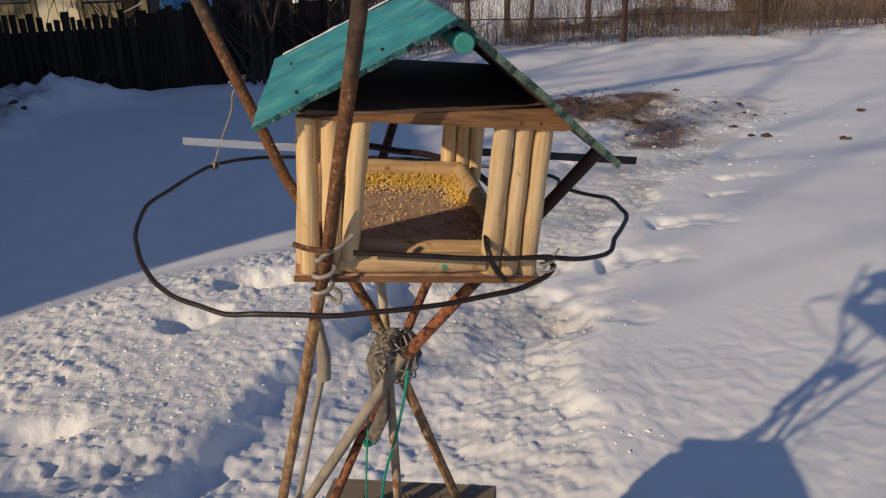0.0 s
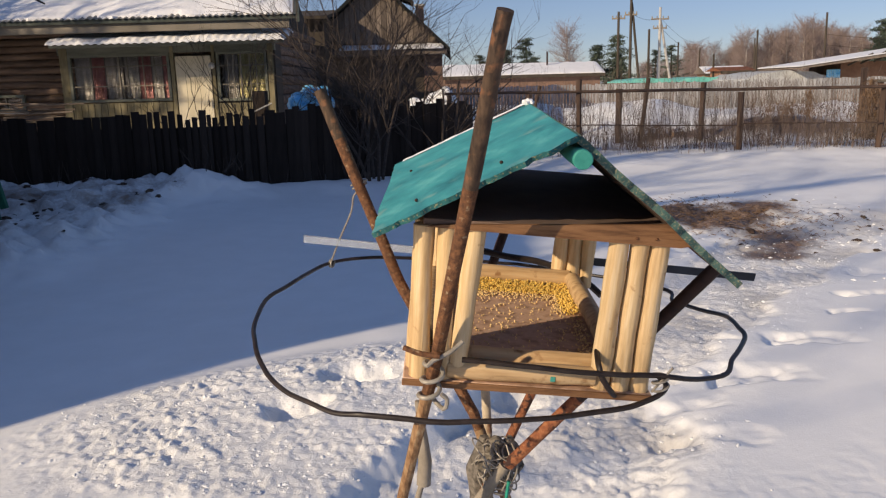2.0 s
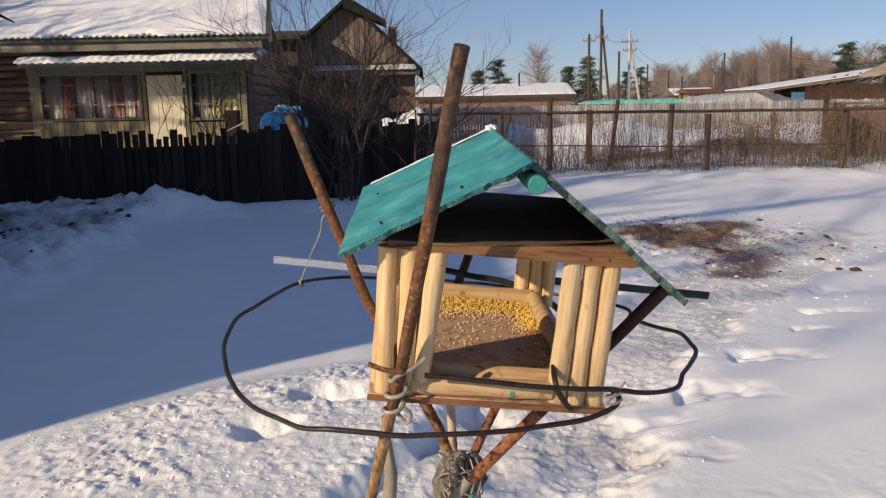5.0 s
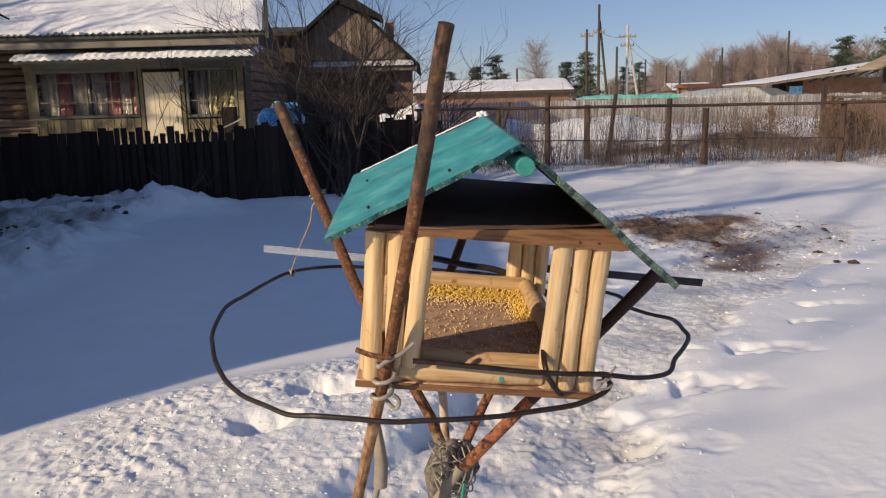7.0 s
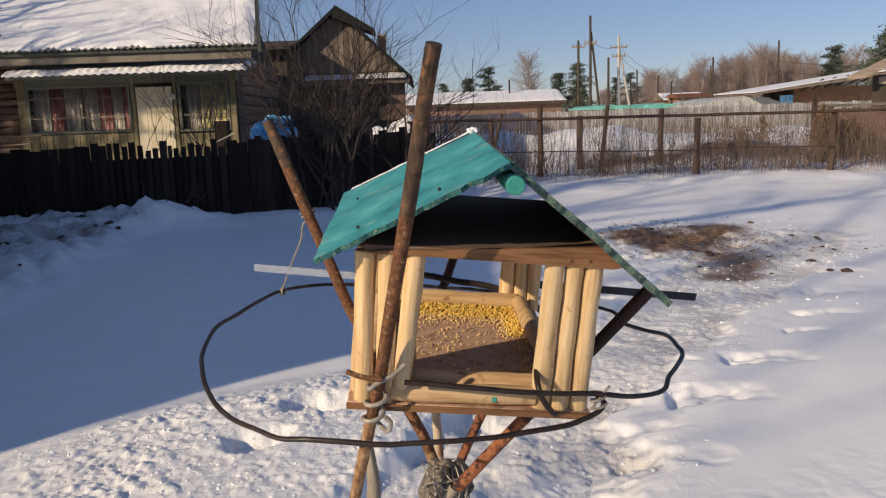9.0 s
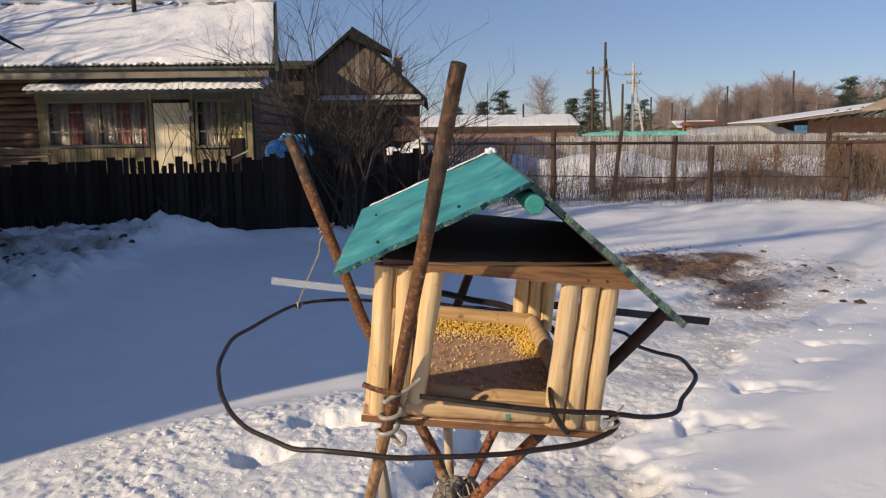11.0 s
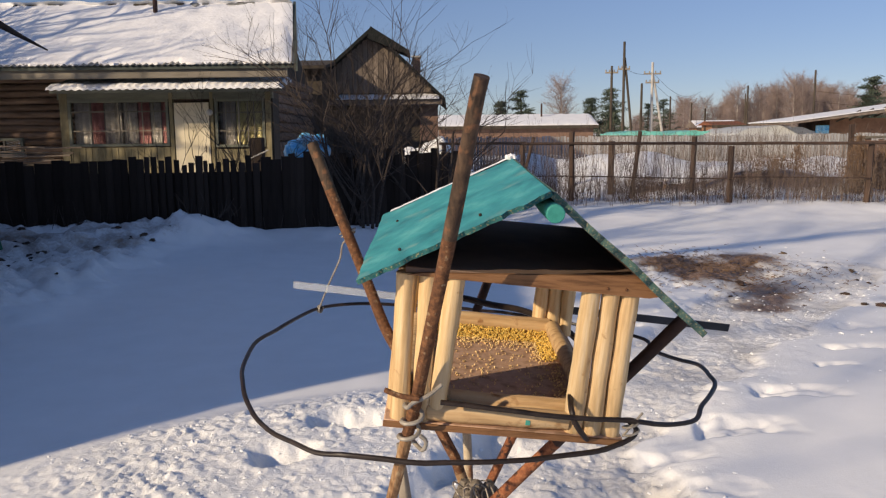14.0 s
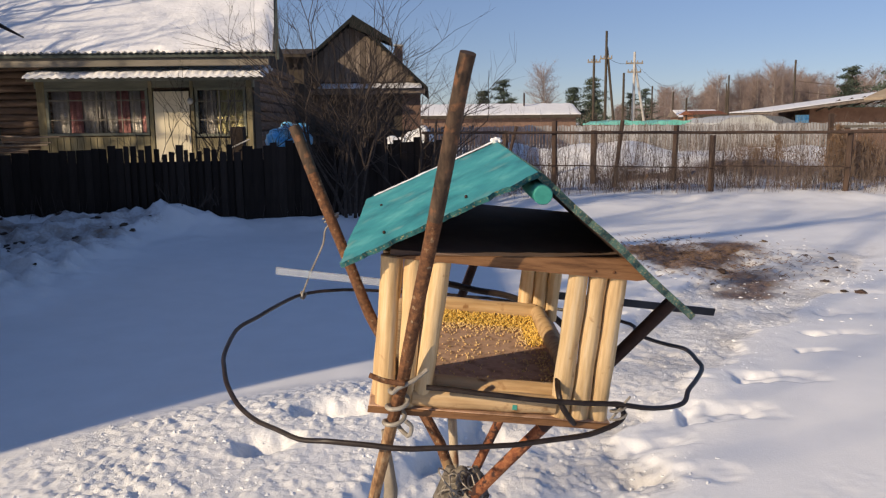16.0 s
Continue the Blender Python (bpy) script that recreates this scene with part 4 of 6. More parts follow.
def knot():
    kn = thing("cloth_binding", pose(0.058, 1.17, 0.985), "dirty cloth and wire lashing where the poles cross", "lashing")
    bm = bmesh.new()
    bmesh.ops.create_icosphere(bm, subdivisions=4, radius=1.0)
    for v in bm.verts:
        q = v.co.copy()
        k = 1 + 0.35 * noise.noise(q * 2.2) + 0.16 * noise.noise(q * 6)
        v.co = Vector((q.x * 0.035 * k + 0.002, q.y * 0.028 * k, q.z * 0.035 * k + 0.006))
    part("cloth", bm, CLOTH, kn, "dirty grey-brown rag")
    bm = bmesh.new()
    tube(bm, [Vector((-0.020, 0.03, 0.03)), Vector((-0.030, 0.05, -0.04)), Vector((-0.028, 0.06, -0.09)), Vector((-0.036, 0.065, -0.15)), Vector((-0.050, 0.07, -0.20))],
         [0.006, 0.0165, 0.0135, 0.016, 0.008], 14, wob=0.7)
    part("rag_tail", bm, CLOTH, kn, "hanging wrapped rag")
    for k in range(17):
        a = Vector((random.uniform(-0.02, 0.02), random.uniform(-0.03, -0.01), random.uniform(-0.02, 0.03)))
        bm = bmesh.new()
        ax = Vector((random.uniform(-1, 1), random.uniform(-0.5, 0.5), random.uniform(-1, 1))).normalized()
        tube(bm, curve_points(coil(a - ax * 0.008, a + ax * 0.008, random.uniform(0.019, 0.033), 1.4, k), 3), 0.0013, 6)
        part("wire_turn", bm, WIRE, kn, "grey wire turn")
    return kn


knot()
wire("green_twine", [(0.070, 1.10, 0.990), (0.062, 1.092, 0.950), (0.045, 1.08, 0.890), (0.020, 1.06, 0.82), (0.005, 1.04, 0.72), (0.002, 1.03, 0.664)], 0.0024, TWINE, "teal-green twine hanging from the knot", "twine")
wire("green_twine", [(0.004, 1.15, 0.890), (0.001, 1.145, 0.86), (-0.006, 1.13, 0.80), (-0.012, 1.11, 0.72), (-0.014, 1.10, 0.664)], 0.0016, TWINE, "thin green twine with a small knot", "twine")
wire("twine_knot", coil((0.0, 1.145, 0.842), (-0.002, 1.145, 0.834), 0.005, 2.5) + [(0.012, 1.14, 0.840)], 0.0018, TWINE, "small frayed knot in the green twine", "knot", 3)


def wooden_stick():
    bm = bmesh.new()
    tube(bm, [(-0.060, 1.055, 1.14), (-0.055, 1.055, 1.09), (-0.052, 1.05, 1.05), (-0.055, 1.05, 1.015)], [0.004, 0.007, 0.0100, 0.0105], 12, wob=0.1)
    return tagged(part("wooden_stick", bm, GREYPOLE), "worn grey wooden stick hanging behind the pole", "stick")


wooden_stick()


# ---- board fence ----
def board_fence():
    fe = thing("fence", None, "old blackened board fence with a ragged top edge", "fence", kind="structure")
    knots = [(-13.0, 11.4), (-6.8, 12.0), (-4.3, 12.3), (-2.7, 12.7), (0.3, 14.6)]
    r = random.Random(4)
    for (x0, y0), (x1, y1) in zip(knots, knots[1:]):
        length = math.hypot(x1 - x0, y1 - y0)
        a = math.atan2(y1 - y0, x1 - x0)
        s = 0.0
        while s < length - 0.05:
            w = r.uniform(0.10, 0.17)
            if -5.15 < x0 + (x1 - x0) * s / length < -3.1:
                w = r.uniform(0.095, 0.125)
            x, y = x0 + (x1 - x0) * s / length, y0 + (y1 - y0) * s / length
            top = 1.22 + r.uniform(-0.05, 0.05)
            slit = r.choice((-0.012, -0.008, -0.004, 0.001, 0.003))
            if -5.15 < x < -3.1:
                slit = r.choice((-0.004, 0.010, 0.028, 0.034))
                top += r.choice((-0.05, 0.0, 0.03, 0.05))
            if -4.7 < x < -4.2:
                top += 0.06
            if x < -5.6:
                top -= 0.02
            if x > -2.6:
                top += 0.04 + r.uniform(-0.05, 0.10)
            b = new_box((0, -0.011, floor_z(x, y) - 0.12), (w - slit, 0.011, top), 0.0, None, 0.006)
            ob = part("board", b, FENCE, fe, smooth=False)
            ob.matrix_world = pose(x, y + r.uniform(-0.012, 0.012), 0, 0, r.uniform(-0.5, 0.5), math.degrees(a))
            s += w
        if -7 < x0 < -2.8:
            ob = part("backing_board", new_box((0, 0.026, -0.1), (length, 0.044, 1.02), 0.003), FENCE, fe)
            ob.matrix_world = pose(x0, y0, 0, 0, 0, math.degrees(a))
        for z in (0.45, 1.0):
            bm = bmesh.new()
            tube(bm, [(x0, y0 + 0.085, z), (x1, y1 + 0.085, z)], 0.035, 6)
            part("rail", bm, FENCE, fe)
    return fe


board_fence()


def green_post():
    gp = thing("gate_post", pose(-5.40, 8.9, 0, 0, -1.5, 0), "dark green painted gate post at the yard's edge", "post")
    part("post", new_box((-0.09, -0.09, floor_z(-5.1, 8.9) - 0.2), (0.09, 0.09, 2.15), 0.008), GREENPOST, gp)
    part("brace", new_box((-0.03, -0.03, -0.45), (0.05, 0.03, 0.5), 0.006, Matrix.Rotation(radians(-10), 3, "Y")), GREENPOST, gp).location = (0.11, 0, 0.75)
    part("hinge", new_box((0.06, -0.10, 0.83), (0.17, -0.085, 0.86), 0.002), WIRE, gp, "pale hinge strap")
    return gp


green_post()


# ---- log house with a glazed porch ----
def corrugated(bm, x0, x1, y0, z0, y1, z1, pitch=0.14, amp=0.025, lift=0.0):
    nx = int((x1 - x0) / pitch * 8)
    grid(bm, lambda u, v: Vector((x0 + (x1 - x0) * u, y0 + (y1 - y0) * v, z0 + (z1 - z0) * v + lift + amp * math.sin(2 * math.pi * (x1 - x0) * u / pitch))), nx, 2)


def snow_slab(bm, x0, x1, y0, z0, y1, z1, thick, seed, pitch=0.0, ragged=0.08, nx=170, ny=26):
    def f(u, v, side):
        x, y = x0 + (x1 - x0) * u, y0 + (y1 - y0) * v
        q = Vector((x * 1.7, y * 1.7, seed))
        if v == 1 and ragged > 0.1:
            y -= 0.12 + 0.5 * ragged + 1.6 * ragged * noise.noise(Vector((x * 1.6, seed, 7)))
        if v == 0:
            y += ragged * noise.noise(Vector((x * 2.4, seed, 1))) + 0.4 * ragged * noise.noise(Vector((x * 9, seed, 2)))
        z = z0 + (z1 - z0) * v
        rim = min(1.0, 60 * min(u, 1 - u) + 0.2, 9 * v + 0.45)
        h = thick * rim * (0.8 + 0.35 * noise.noise(q) + 0.12 * noise.noise(q * 4))
        wave = 0.013 * math.sin(2 * math.pi * (x - x0) / pitch) * max(0, 1 - 3 * v) if pitch else 0
        return Vector((x, y, z + wave + (max(h, 0.01) if side else -0.005)))

    top = grid(bm, lambda u, v: f(u, v, 1), nx, ny)
    low = grid(bm, lambda u, v: f(u, v, 0), nx, 1)
    for i in range(nx):
        bm.faces.new((top[i][0], low[i][0], low[i + 1][0], top[i + 1][0]))
    for i in (0, nx):
        bm.faces.new([top[i][j] for j in range(ny + 1)] + [low[i][1], low[i][0]])
    bmesh.ops.recalc_face_normals(bm, faces=bm.faces[:])


def window_unit(parent, x0, x1, z0, z1, y, mullions, rails, curtain, label):
    w = part("window", bmesh_frame(x0, x1, z0, z1, y, 0.06), TRIM, parent, label)
    for x in mullions:
        part("mullion", new_box((x - 0.018, y - 0.03, z0), (x + 0.018, y + 0.02, z1), 0.003), BEAM, w)
    for z in rails:
        part("glazing_bar", new_box((x0, y - 0.022, z - 0.012), (x1, y + 0.012, z + 0.012), 0.002), BEAM, w)
    pane = part("pane", new_box((x0, y + 0.0, z0), (x1, y + 0.006, z1)), GLASS, w, smooth=False)
    pane.visible_shadow = False
    for k, (cx0, cx1, mat) in enumerate(curtain):
        bm = bmesh.new()
        grid(bm, lambda u, v: Vector((cx0 + (cx1 - cx0) * u, y + 0.10 + 0.02 * (k == 0) + 0.006 * math.sin(u * (cx1 - cx0) * 42 + k), z0 + (z1 - z0) * v)), max(8, int((cx1 - cx0) * 70)), 3)
        part("curtain", bm, mat, w, "gathered curtain")
    return w


def bmesh_frame(x0, x1, z0, z1, y, w, d=0.05):
    bm = bmesh.new()
    box(bm, (x0 - w, y - d, z0 - w), (x1 + w, y + d / 2, z0), 0.004)
    box(bm, (x0 - w, y - d, z1), (x1 + w, y + d / 2, z1 + w), 0.004)
    box(bm, (x0 - w, y - d, z0 + 0.001), (x0, y + d / 2, z1 - 0.001), 0.004)
    box(bm, (x1, y - d, z0 + 0.001), (x1 + w, y + d / 2, z1 - 0.001), 0.004)
    return bm


def skew(bm):
    """The roof's near end is cut askew."""
    for v in bm.verts:
        v.co.x -= (v.co.y - 16.35) * 0.185 * min(1, max(0, (v.co.x + 9) / 5.9))
    return bm


def log_house():
    ho = thing("log_house", None, "old dark log house with snowy roof and ochre porch", "house")
    # log wall
    for k in range(19):
        z = 0.12 + k * 0.155
        bm = bmesh.new()
        tube(bm, line((-16.0, 18.05, z), (-3.95, 18.05, z), 24, 0.03, k), 0.083, 10)
        part("log", bm, LOGWALL, ho)
    for k in range(13):
        z = 0.23 + k * 0.225
        bm = bmesh.new()
        tube(bm, line((-4.1, 17.95, z), (-4.1, 23.5, z), 8, 0.02, k), 0.122, 8)
        part("log", bm, LOGWALL, ho)
    part("back_wall", new_box((-16, 18.2, -0.2), (-4.2, 23.4, 3.0)), DARKWOOD, ho)
    # roof
    bm = bmesh.new()
    prism(bm, [(16.35, 3.05), (20.0, 4.80), (23.7, 3.05), (23.7, 2.97), (20.0, 4.70), (16.35, 2.97)], -17.0, -3.12, lambda a, b, s: Vector((s, a, b)))
    roof = part("roof", skew(bm), GREENTRIM, ho, "corrugated roof on boards", smooth=False)
    bm = bmesh.new()
    corrugated(bm, -17.0, -3.10, 16.30, 3.055, 20.0, 4.835, 0.13, 0.014)
    part("roof_sheet", skew(bm), SLATE, roof, "grey corrugated sheet")
    bm = bmesh.new()
    snow_slab(bm, -17.0, -3.16, 16.36, 3.06, 19.93, 4.80, 0.12, 3.0, ragged=0.16)
    part("roof_snow", skew(bm), ROOFSNOW, roof, "wind-packed snow on the roof")
    r = random.Random(90)
    for k in range(26):
        v = 0.955 + r.gauss(0, 0.012)
        x = r.uniform(-13, -4.2)
        y = 16.36 + 3.57 * v
        bm = bmesh.new()
        bmesh.ops.create_icosphere(bm, subdivisions=2, radius=1.0)
        w = r.uniform(0.04, 0.20)
        for q in bm.verts:
            n = 1 + 0.7 * noise.noise(q.co * 1.6 + Vector((k * 2.7, 0, 0)))
            q.co = Vector((x + q.co.x * w * n, y + q.co.y * 0.10 * n, 3.16 + 1.74 * v + q.co.y * 0.10 * n * 0.487 + q.co.z * 0.016))
        part("bare_patch", skew(bm), SLATE if k % 3 else DARKWOOD, roof, "dark patch of bare sheet showing through the snow")
    part("fascia", new_box((-17.0, 16.42, 2.80), (-3.3, 16.50, 3.02), 0.006), BEAM, roof, "weathered eaves beam")
    bm = bmesh.new()
    prism(bm, [(16.3, 3.08), (20.0, 4.88), (20.0, 4.70), (16.3, 2.90)], -3.14, -3.07, lambda a, b, s: Vector((s, a, b)))
    part("barge_board", skew(bm), GREENTRIM, roof, "dark green barge board")
    bm = bmesh.new()
    prism(bm, [(18.0, 2.9), (20.0, 4.72), (23.3, 2.98), (23.3, 2.6), (18.0, 2.6)], -4.15, -4.08, lambda a, b, s: Vector((s, a, b)))
    part("gable", bm, DARKWOOD, ho, "dark board gable", smooth=False)
    bm = bmesh.new()
    tube(bm, [(-6.95, 19.2, 4.3), (-6.95, 19.2, 5.4)], 0.055, 10)
    part("flue_pipe", bm, DARKPIPE, roof, "thin iron flue pipe")
    # porch
    yw = 17.45
    part("porch_wall", new_box((-8.55, yw, -0.2), (-6.08, yw + 0.06, 1.38), 0.004), OCHRE, ho, "peeling ochre boarding")
    part("porch_wall", new_box((-5.20, yw, -0.2), (-3.95, yw + 0.06, 1.32), 0.004), OCHRE, ho, "peeling ochre boarding")
    for k in range(17):
        x = -8.50 + k * 0.145
        part("cover_strip", new_box((x - 0.012, yw - 0.012, 0.2), (x + 0.012, yw, 1.36), 0.002), OCHRE, ho)
    for k in range(8):
        x = -5.12 + k * 0.15
        part("cover_strip", new_box((x - 0.012, yw - 0.012, 0.2), (x + 0.012, yw, 1.30), 0.002), OCHRE, ho)
    for x0, x1 in ((-8.56, -8.38), (-6.14, -6.06), (-5.24, -5.17), (-4.02, -3.90)):
        part("corner_post", new_box((x0, yw - 0.03, -0.2), (x1, yw + 0.09, 2.56), 0.006), OCHRE, ho, "ochre corner board")
    part("lintel", new_box((-8.6, yw - 0.02, 2.42), (-3.85, yw + 0.08, 2.62), 0.005), TRIM, ho, "dark green-grey lintel")
    part("porch_end", new_box((-3.92, yw + 0.02, -0.2), (-3.86, 18.1, 2.55), 0.004), DARKWOOD, ho)
    c1 = [(-8.32, -6.22, GREYCLOTH), (-8.30, -7.95, PALECLOTH), (-7.92, -7.65, REDCLOTH), (-7.62, -7.25, PALECLOTH), (-7.2, -6.9, PALECLOTH), (-6.88, -6.62, REDCLOTH), (-6.60, -6.38, PALECLOTH), (-6.36, -6.24, REDCLOTH)]
    window_unit(ho, -8.32, -6.22, 1.46, 2.36, yw + 0.02, (-7.28,), (1.74, 2.16), c1, "wide porch window with red plaid curtains")
    window_unit(ho, -5.08, -4.10, 1.42, 2.36, yw + 0.02, (-4.62,), (1.72, 2.12), [(-5.08, -4.10, GREYCLOTH), (-5.0, -4.72, PALECLOTH), (-4.70, -4.12, YELLOWCLOTH)], "porch window with a yellow curtain")
    for x in (-7.9, -7.1, -6.75, -6.5):
        part("muntin", new_box((x - 0.010, yw - 0.004, 1.46), (x + 0.010, yw + 0.014, 2.36), 0.001), BEAM, ho)
    for x in (-4.9, -4.78, -4.42, -4.28):
        part("muntin", new_box((x - 0.010, yw - 0.004, 1.42), (x + 0.010, yw + 0.014, 2.36), 0.001), BEAM, ho)
    dr = part("door", new_box((-6.04, yw - 0.012, 0.2), (-5.27, yw + 0.03, 2.34), 0.006), CREAM, ho, "plain cream-painted door")
    bm = bmesh.new()
    tube(bm, [(-5.35, yw - 0.06, 1.25), (-5.35, yw - 0.06, 1.40)], 0.012, 8)
    part("handle", bm, DARKPIPE, dr)
    bm = bmesh.new()
    corrugated(bm, -8.33, -3.41, 16.47, 2.585, 17.5, 2.76, 0.165, 0.014)
    aw = part("porch_roof", bm, SLATE, ho, "corrugated porch roof")
    bm = bmesh.new()
    snow_slab(bm, -8.33, -3.43, 16.43, 2.580, 17.5, 2.785, 0.13, 9.0, pitch=0.165, ragged=0.02, nx=240, ny=8)
    part("roof_snow", bm, ROOFSNOW, aw, "snow on the porch roof")
    part("soffit", new_box((-8.31, 16.53, 2.52), (-3.46, 16.59, 2.575), 0.004), TRIM, aw)
    bm = bmesh.new()
    bmesh.ops.create_uvsphere(bm, u_segments=12, v_segments=8, radius=0.07)
    bmesh.ops.translate(bm, vec=(-5.22, yw - 0.12, 2.12), verts=bm.verts)
    part("porch_lamp", bm, CONCRETE, ho, "white globe porch lamp")
    w = window_unit(ho, -10.55, -9.72, 1.30, 1.55, 17.90, (-10.1,), (), [], "small pale-framed window in the log wall")
    part("sill", new_box((-10.7, 17.72, 1.20), (-9.6, 17.86, 1.25), 0.004), CONCRETE, w)
    return ho


log_house()


def gable_house():
    ho = thing("gable_house", None, "old dark wooden house with a tall gable and brick base", "house")
    ax, az, y = -2.45, 4.98, 26.0
    bm = bmesh.new()
    prism(bm, [(-4.35, 3.45), (ax, az - 0.12), (-0.55, 3.05), (-0.55, 2.9), (-4.35, 2.9)], y, y + 0.12, lambda a, b, s: Vector((a, s, b)))
    ga = part("gable", bm, DARKWOOD, ho, smooth=False)
    for k in range(22):
        x = -4.3 + k * 0.17
        top = az - 0.16 - (abs(x + 0.085 - ax)) * (0.80 if x < ax else 0.95)
        if top > 3.0:
            b = part("board", new_box((x, y - 0.025, 2.95), (x + 0.155, y - 0.002, top), 0.004), GABLEWOOD, ga)
    bm = bmesh.new()
    prism(bm, [(-4.75, 3.02), (ax, az), (-0.1, 2.75), (-0.1, 2.63), (ax, az - 0.13), (-4.75, 2.90)], y - 0.45, y + 9, lambda a, b, s: Vector((a, s, b)))
    part("roof", bm, TARROOF, ho, "dark tarred roof", smooth=False)
    bm = bmesh.new()
    prism(bm, [(ax - 0.1, az - 0.35), (ax, az + 0.02), (-1.25, 4.25), (-1.25, 4.1)], y - 0.6, y + 0.6, lambda a, b, s: Vector((a, s, b)))
    part("hipped_end", bm, TARROOF, ho, smooth=False)
    part("wall", new_box((-4.4, y + 0.02, -0.2), (-0.5, y + 8.5, 2.95)), DARKWOOD, ho)
    part("brick_base", new_box((-4.6, y - 0.06, 1.5), (-3.9, y, 2.5), 0.01), BRICK, ho, "red brick infill")
    part("brick_base", new_box((-0.95, y - 0.06, 1.4), (-0.35, y, 2.6), 0.01), DULLWALL, ho, "red brick infill")
    ch = part("chimney", new_box((-1.30, 29.0, 3.4), (-1.02, 29.3, 4.35), 0.01), DULLWALL, ho, "brick chimney")
    part("chimney_cap", new_box((-1.34, 28.96, 4.35), (-0.98, 29.34, 4.42), 0.01), CONCRETE, ch)
    bm = bmesh.new()
    snow_slab(bm, -3.6, -0.3, 25.3, 2.72, 26.0, 2.86, 0.06, 5.0, nx=50, ny=6)
    part("eaves_snow", bm, ROOFSNOW, ho, "line of snow on the lower eave")
    part("lower_eave", new_box((-4.6, 25.4, 2.55), (-0.2, 26.0, 2.70), 0.01), GABLEWOOD, ho)
    return ho


gable_house()


def lean_to():
    ho = thing("shed", None, "dark plank shed roof between the two houses", "shed")
    part("roof", new_box((-6.5, 23.5, 3.75), (-3.6, 26.5, 3.85), 0.01, Matrix.Rotation(radians(8), 3, "X")), DARKWOOD, ho)
    part("wall", new_box((-6.4, 24.0, -0.2), (-3.8, 26.3, 3.7)), DARKWOOD, ho)
    return ho


lean_to()


def tarp():
    bm = bmesh.new()
    bmesh.ops.create_icosphere(bm, subdivisions=4, radius=1.0)
    for v in bm.verts:
        q = v.co.copy()
        k = 1 + 0.30 * noise.noise(q * 1.7) + 0.16 * abs(noise.noise(q * 4.5))
        v.co = Vector((-2.60 + q.x * 0.42 * k, 14.7 + q.y * 0.35 * k, 1.24 + q.z * 0.36 * k))
    ob = tagged(part("tarpaulin", bm, TARP), "crumpled bright blue tarpaulin bundle on a wood stack", "tarpaulin")
    st = thing("wood_stack", None, "dark stack of firewood behind the board fence", "firewood")
    r = random.Random(2)
    for k in range(24):
        x, z = -3.15 + (k % 6) * 0.19, 0.12 + (k // 6) * 0.21
        bm = bmesh.new()
        tube(bm, [(x, 14.4, z), (x + r.uniform(-0.02, 0.02), 15.3, z)], 0.1, 8, wob=0.2)
        part("billet", bm, DARKWOOD, st)
    return ob


tarp()


# ---- bare shrubs and trees ----
def bare_tree(name, base, height, spread, seed, stems, depth, r0, mat, label, category, sides=4, lean=0.0, rise=0.1):
    """Forking twigs out of several stems."""
    r = random.Random(seed)
    trunk, crown = bmesh.new(), bmesh.new()

    def grow(p, d, length, rad, level):
        pts = [p]
        n = 4 if level < 2 else 3
        for i in range(n):
            d = (d + Vector((r.gauss(0, 0.13), r.gauss(0, 0.13), r.gauss(0.03, 0.08)))).normalized()
            pts.append(pts[-1] + d * length / n)
        tube(trunk if level == 0 else crown, pts, [rad * (1 - 0.45 * i / n) for i in range(n + 1)], 6 if level == 0 else sides, cap=False)
        if level >= depth:
            return
        for k in range(r.choice((3, 4)) if level < 2 else r.choice((2, 3))):
            i = r.randint(max(1, n - 2 - (level < 2)), n)
            a = r.random() * 6.283
            side = Vector((math.cos(a) * spread, math.sin(a) * spread, r.uniform(rise, rise + 0.6)))
            grow(pts[i], (d * 0.75 + side * 0.75).normalized(), length * r.uniform(0.55, 0.82), rad * 0.52, level + 1)

    for s in range(stems):
        a = 6.283 * s / max(1, stems) + r.random()
        tilt = 0.0 if stems == 1 else r.uniform(0.15, 0.5)
        off = Vector((math.cos(a), math.sin(a), 0)) * (0.0 if stems == 1 else 0.12)
        grow(off, Vector((math.cos(a) * tilt + lean, math.sin(a) * tilt, 1)).normalized(), height * (0.42 if depth > 2 else 0.6) * r.uniform(0.85, 1.1), r0, 0)
    t = thing(name, pose(*base), label, category)
    part("trunk", trunk, mat, t)
    part("crown", crown, mat, t)
    return t


SH = "bare brown shrub with tangled twigs by the fence"
bare_tree("shrub", (-1.3, 12.55, floor_z(-1.3, 12.55) - 0.05), 3.9, 0.75, 3, 5, 5, 0.030, BARK, SH, "shrub", 3, rise=-0.25)
bare_tree("shrub", (-1.75, 13.3, 0.0), 4.2, 0.6, 7, 4, 3, 0.026, BARK, SH, "shrub", 3, rise=-0.25)
bare_tree("shrub", (-0.3, 13.6, 0.0), 3.9, 0.9, 9, 5, 4, 0.030, BARK, SH, "shrub", 3, rise=-0.25)
bare_tree("shrub", (-1.2, 15.6, 0.0), 4.4, 0.9, 12, 5, 4, 0.028, BARK, SH, "shrub", 3, rise=-0.25)
bare_tree("shrub", (-3.4, 13.6, 0.0), 2.8, 0.6, 15, 4, 3, 0.018, BARK, "thin bare shrub in front of the porch", "shrub", 3)
bare_tree("shrub", (-4.6, 14.6, 0.0), 2.6, 0.7, 18, 3, 3, 0.015, BARK, "thin bare shrub in front of the porch", "shrub", 3)


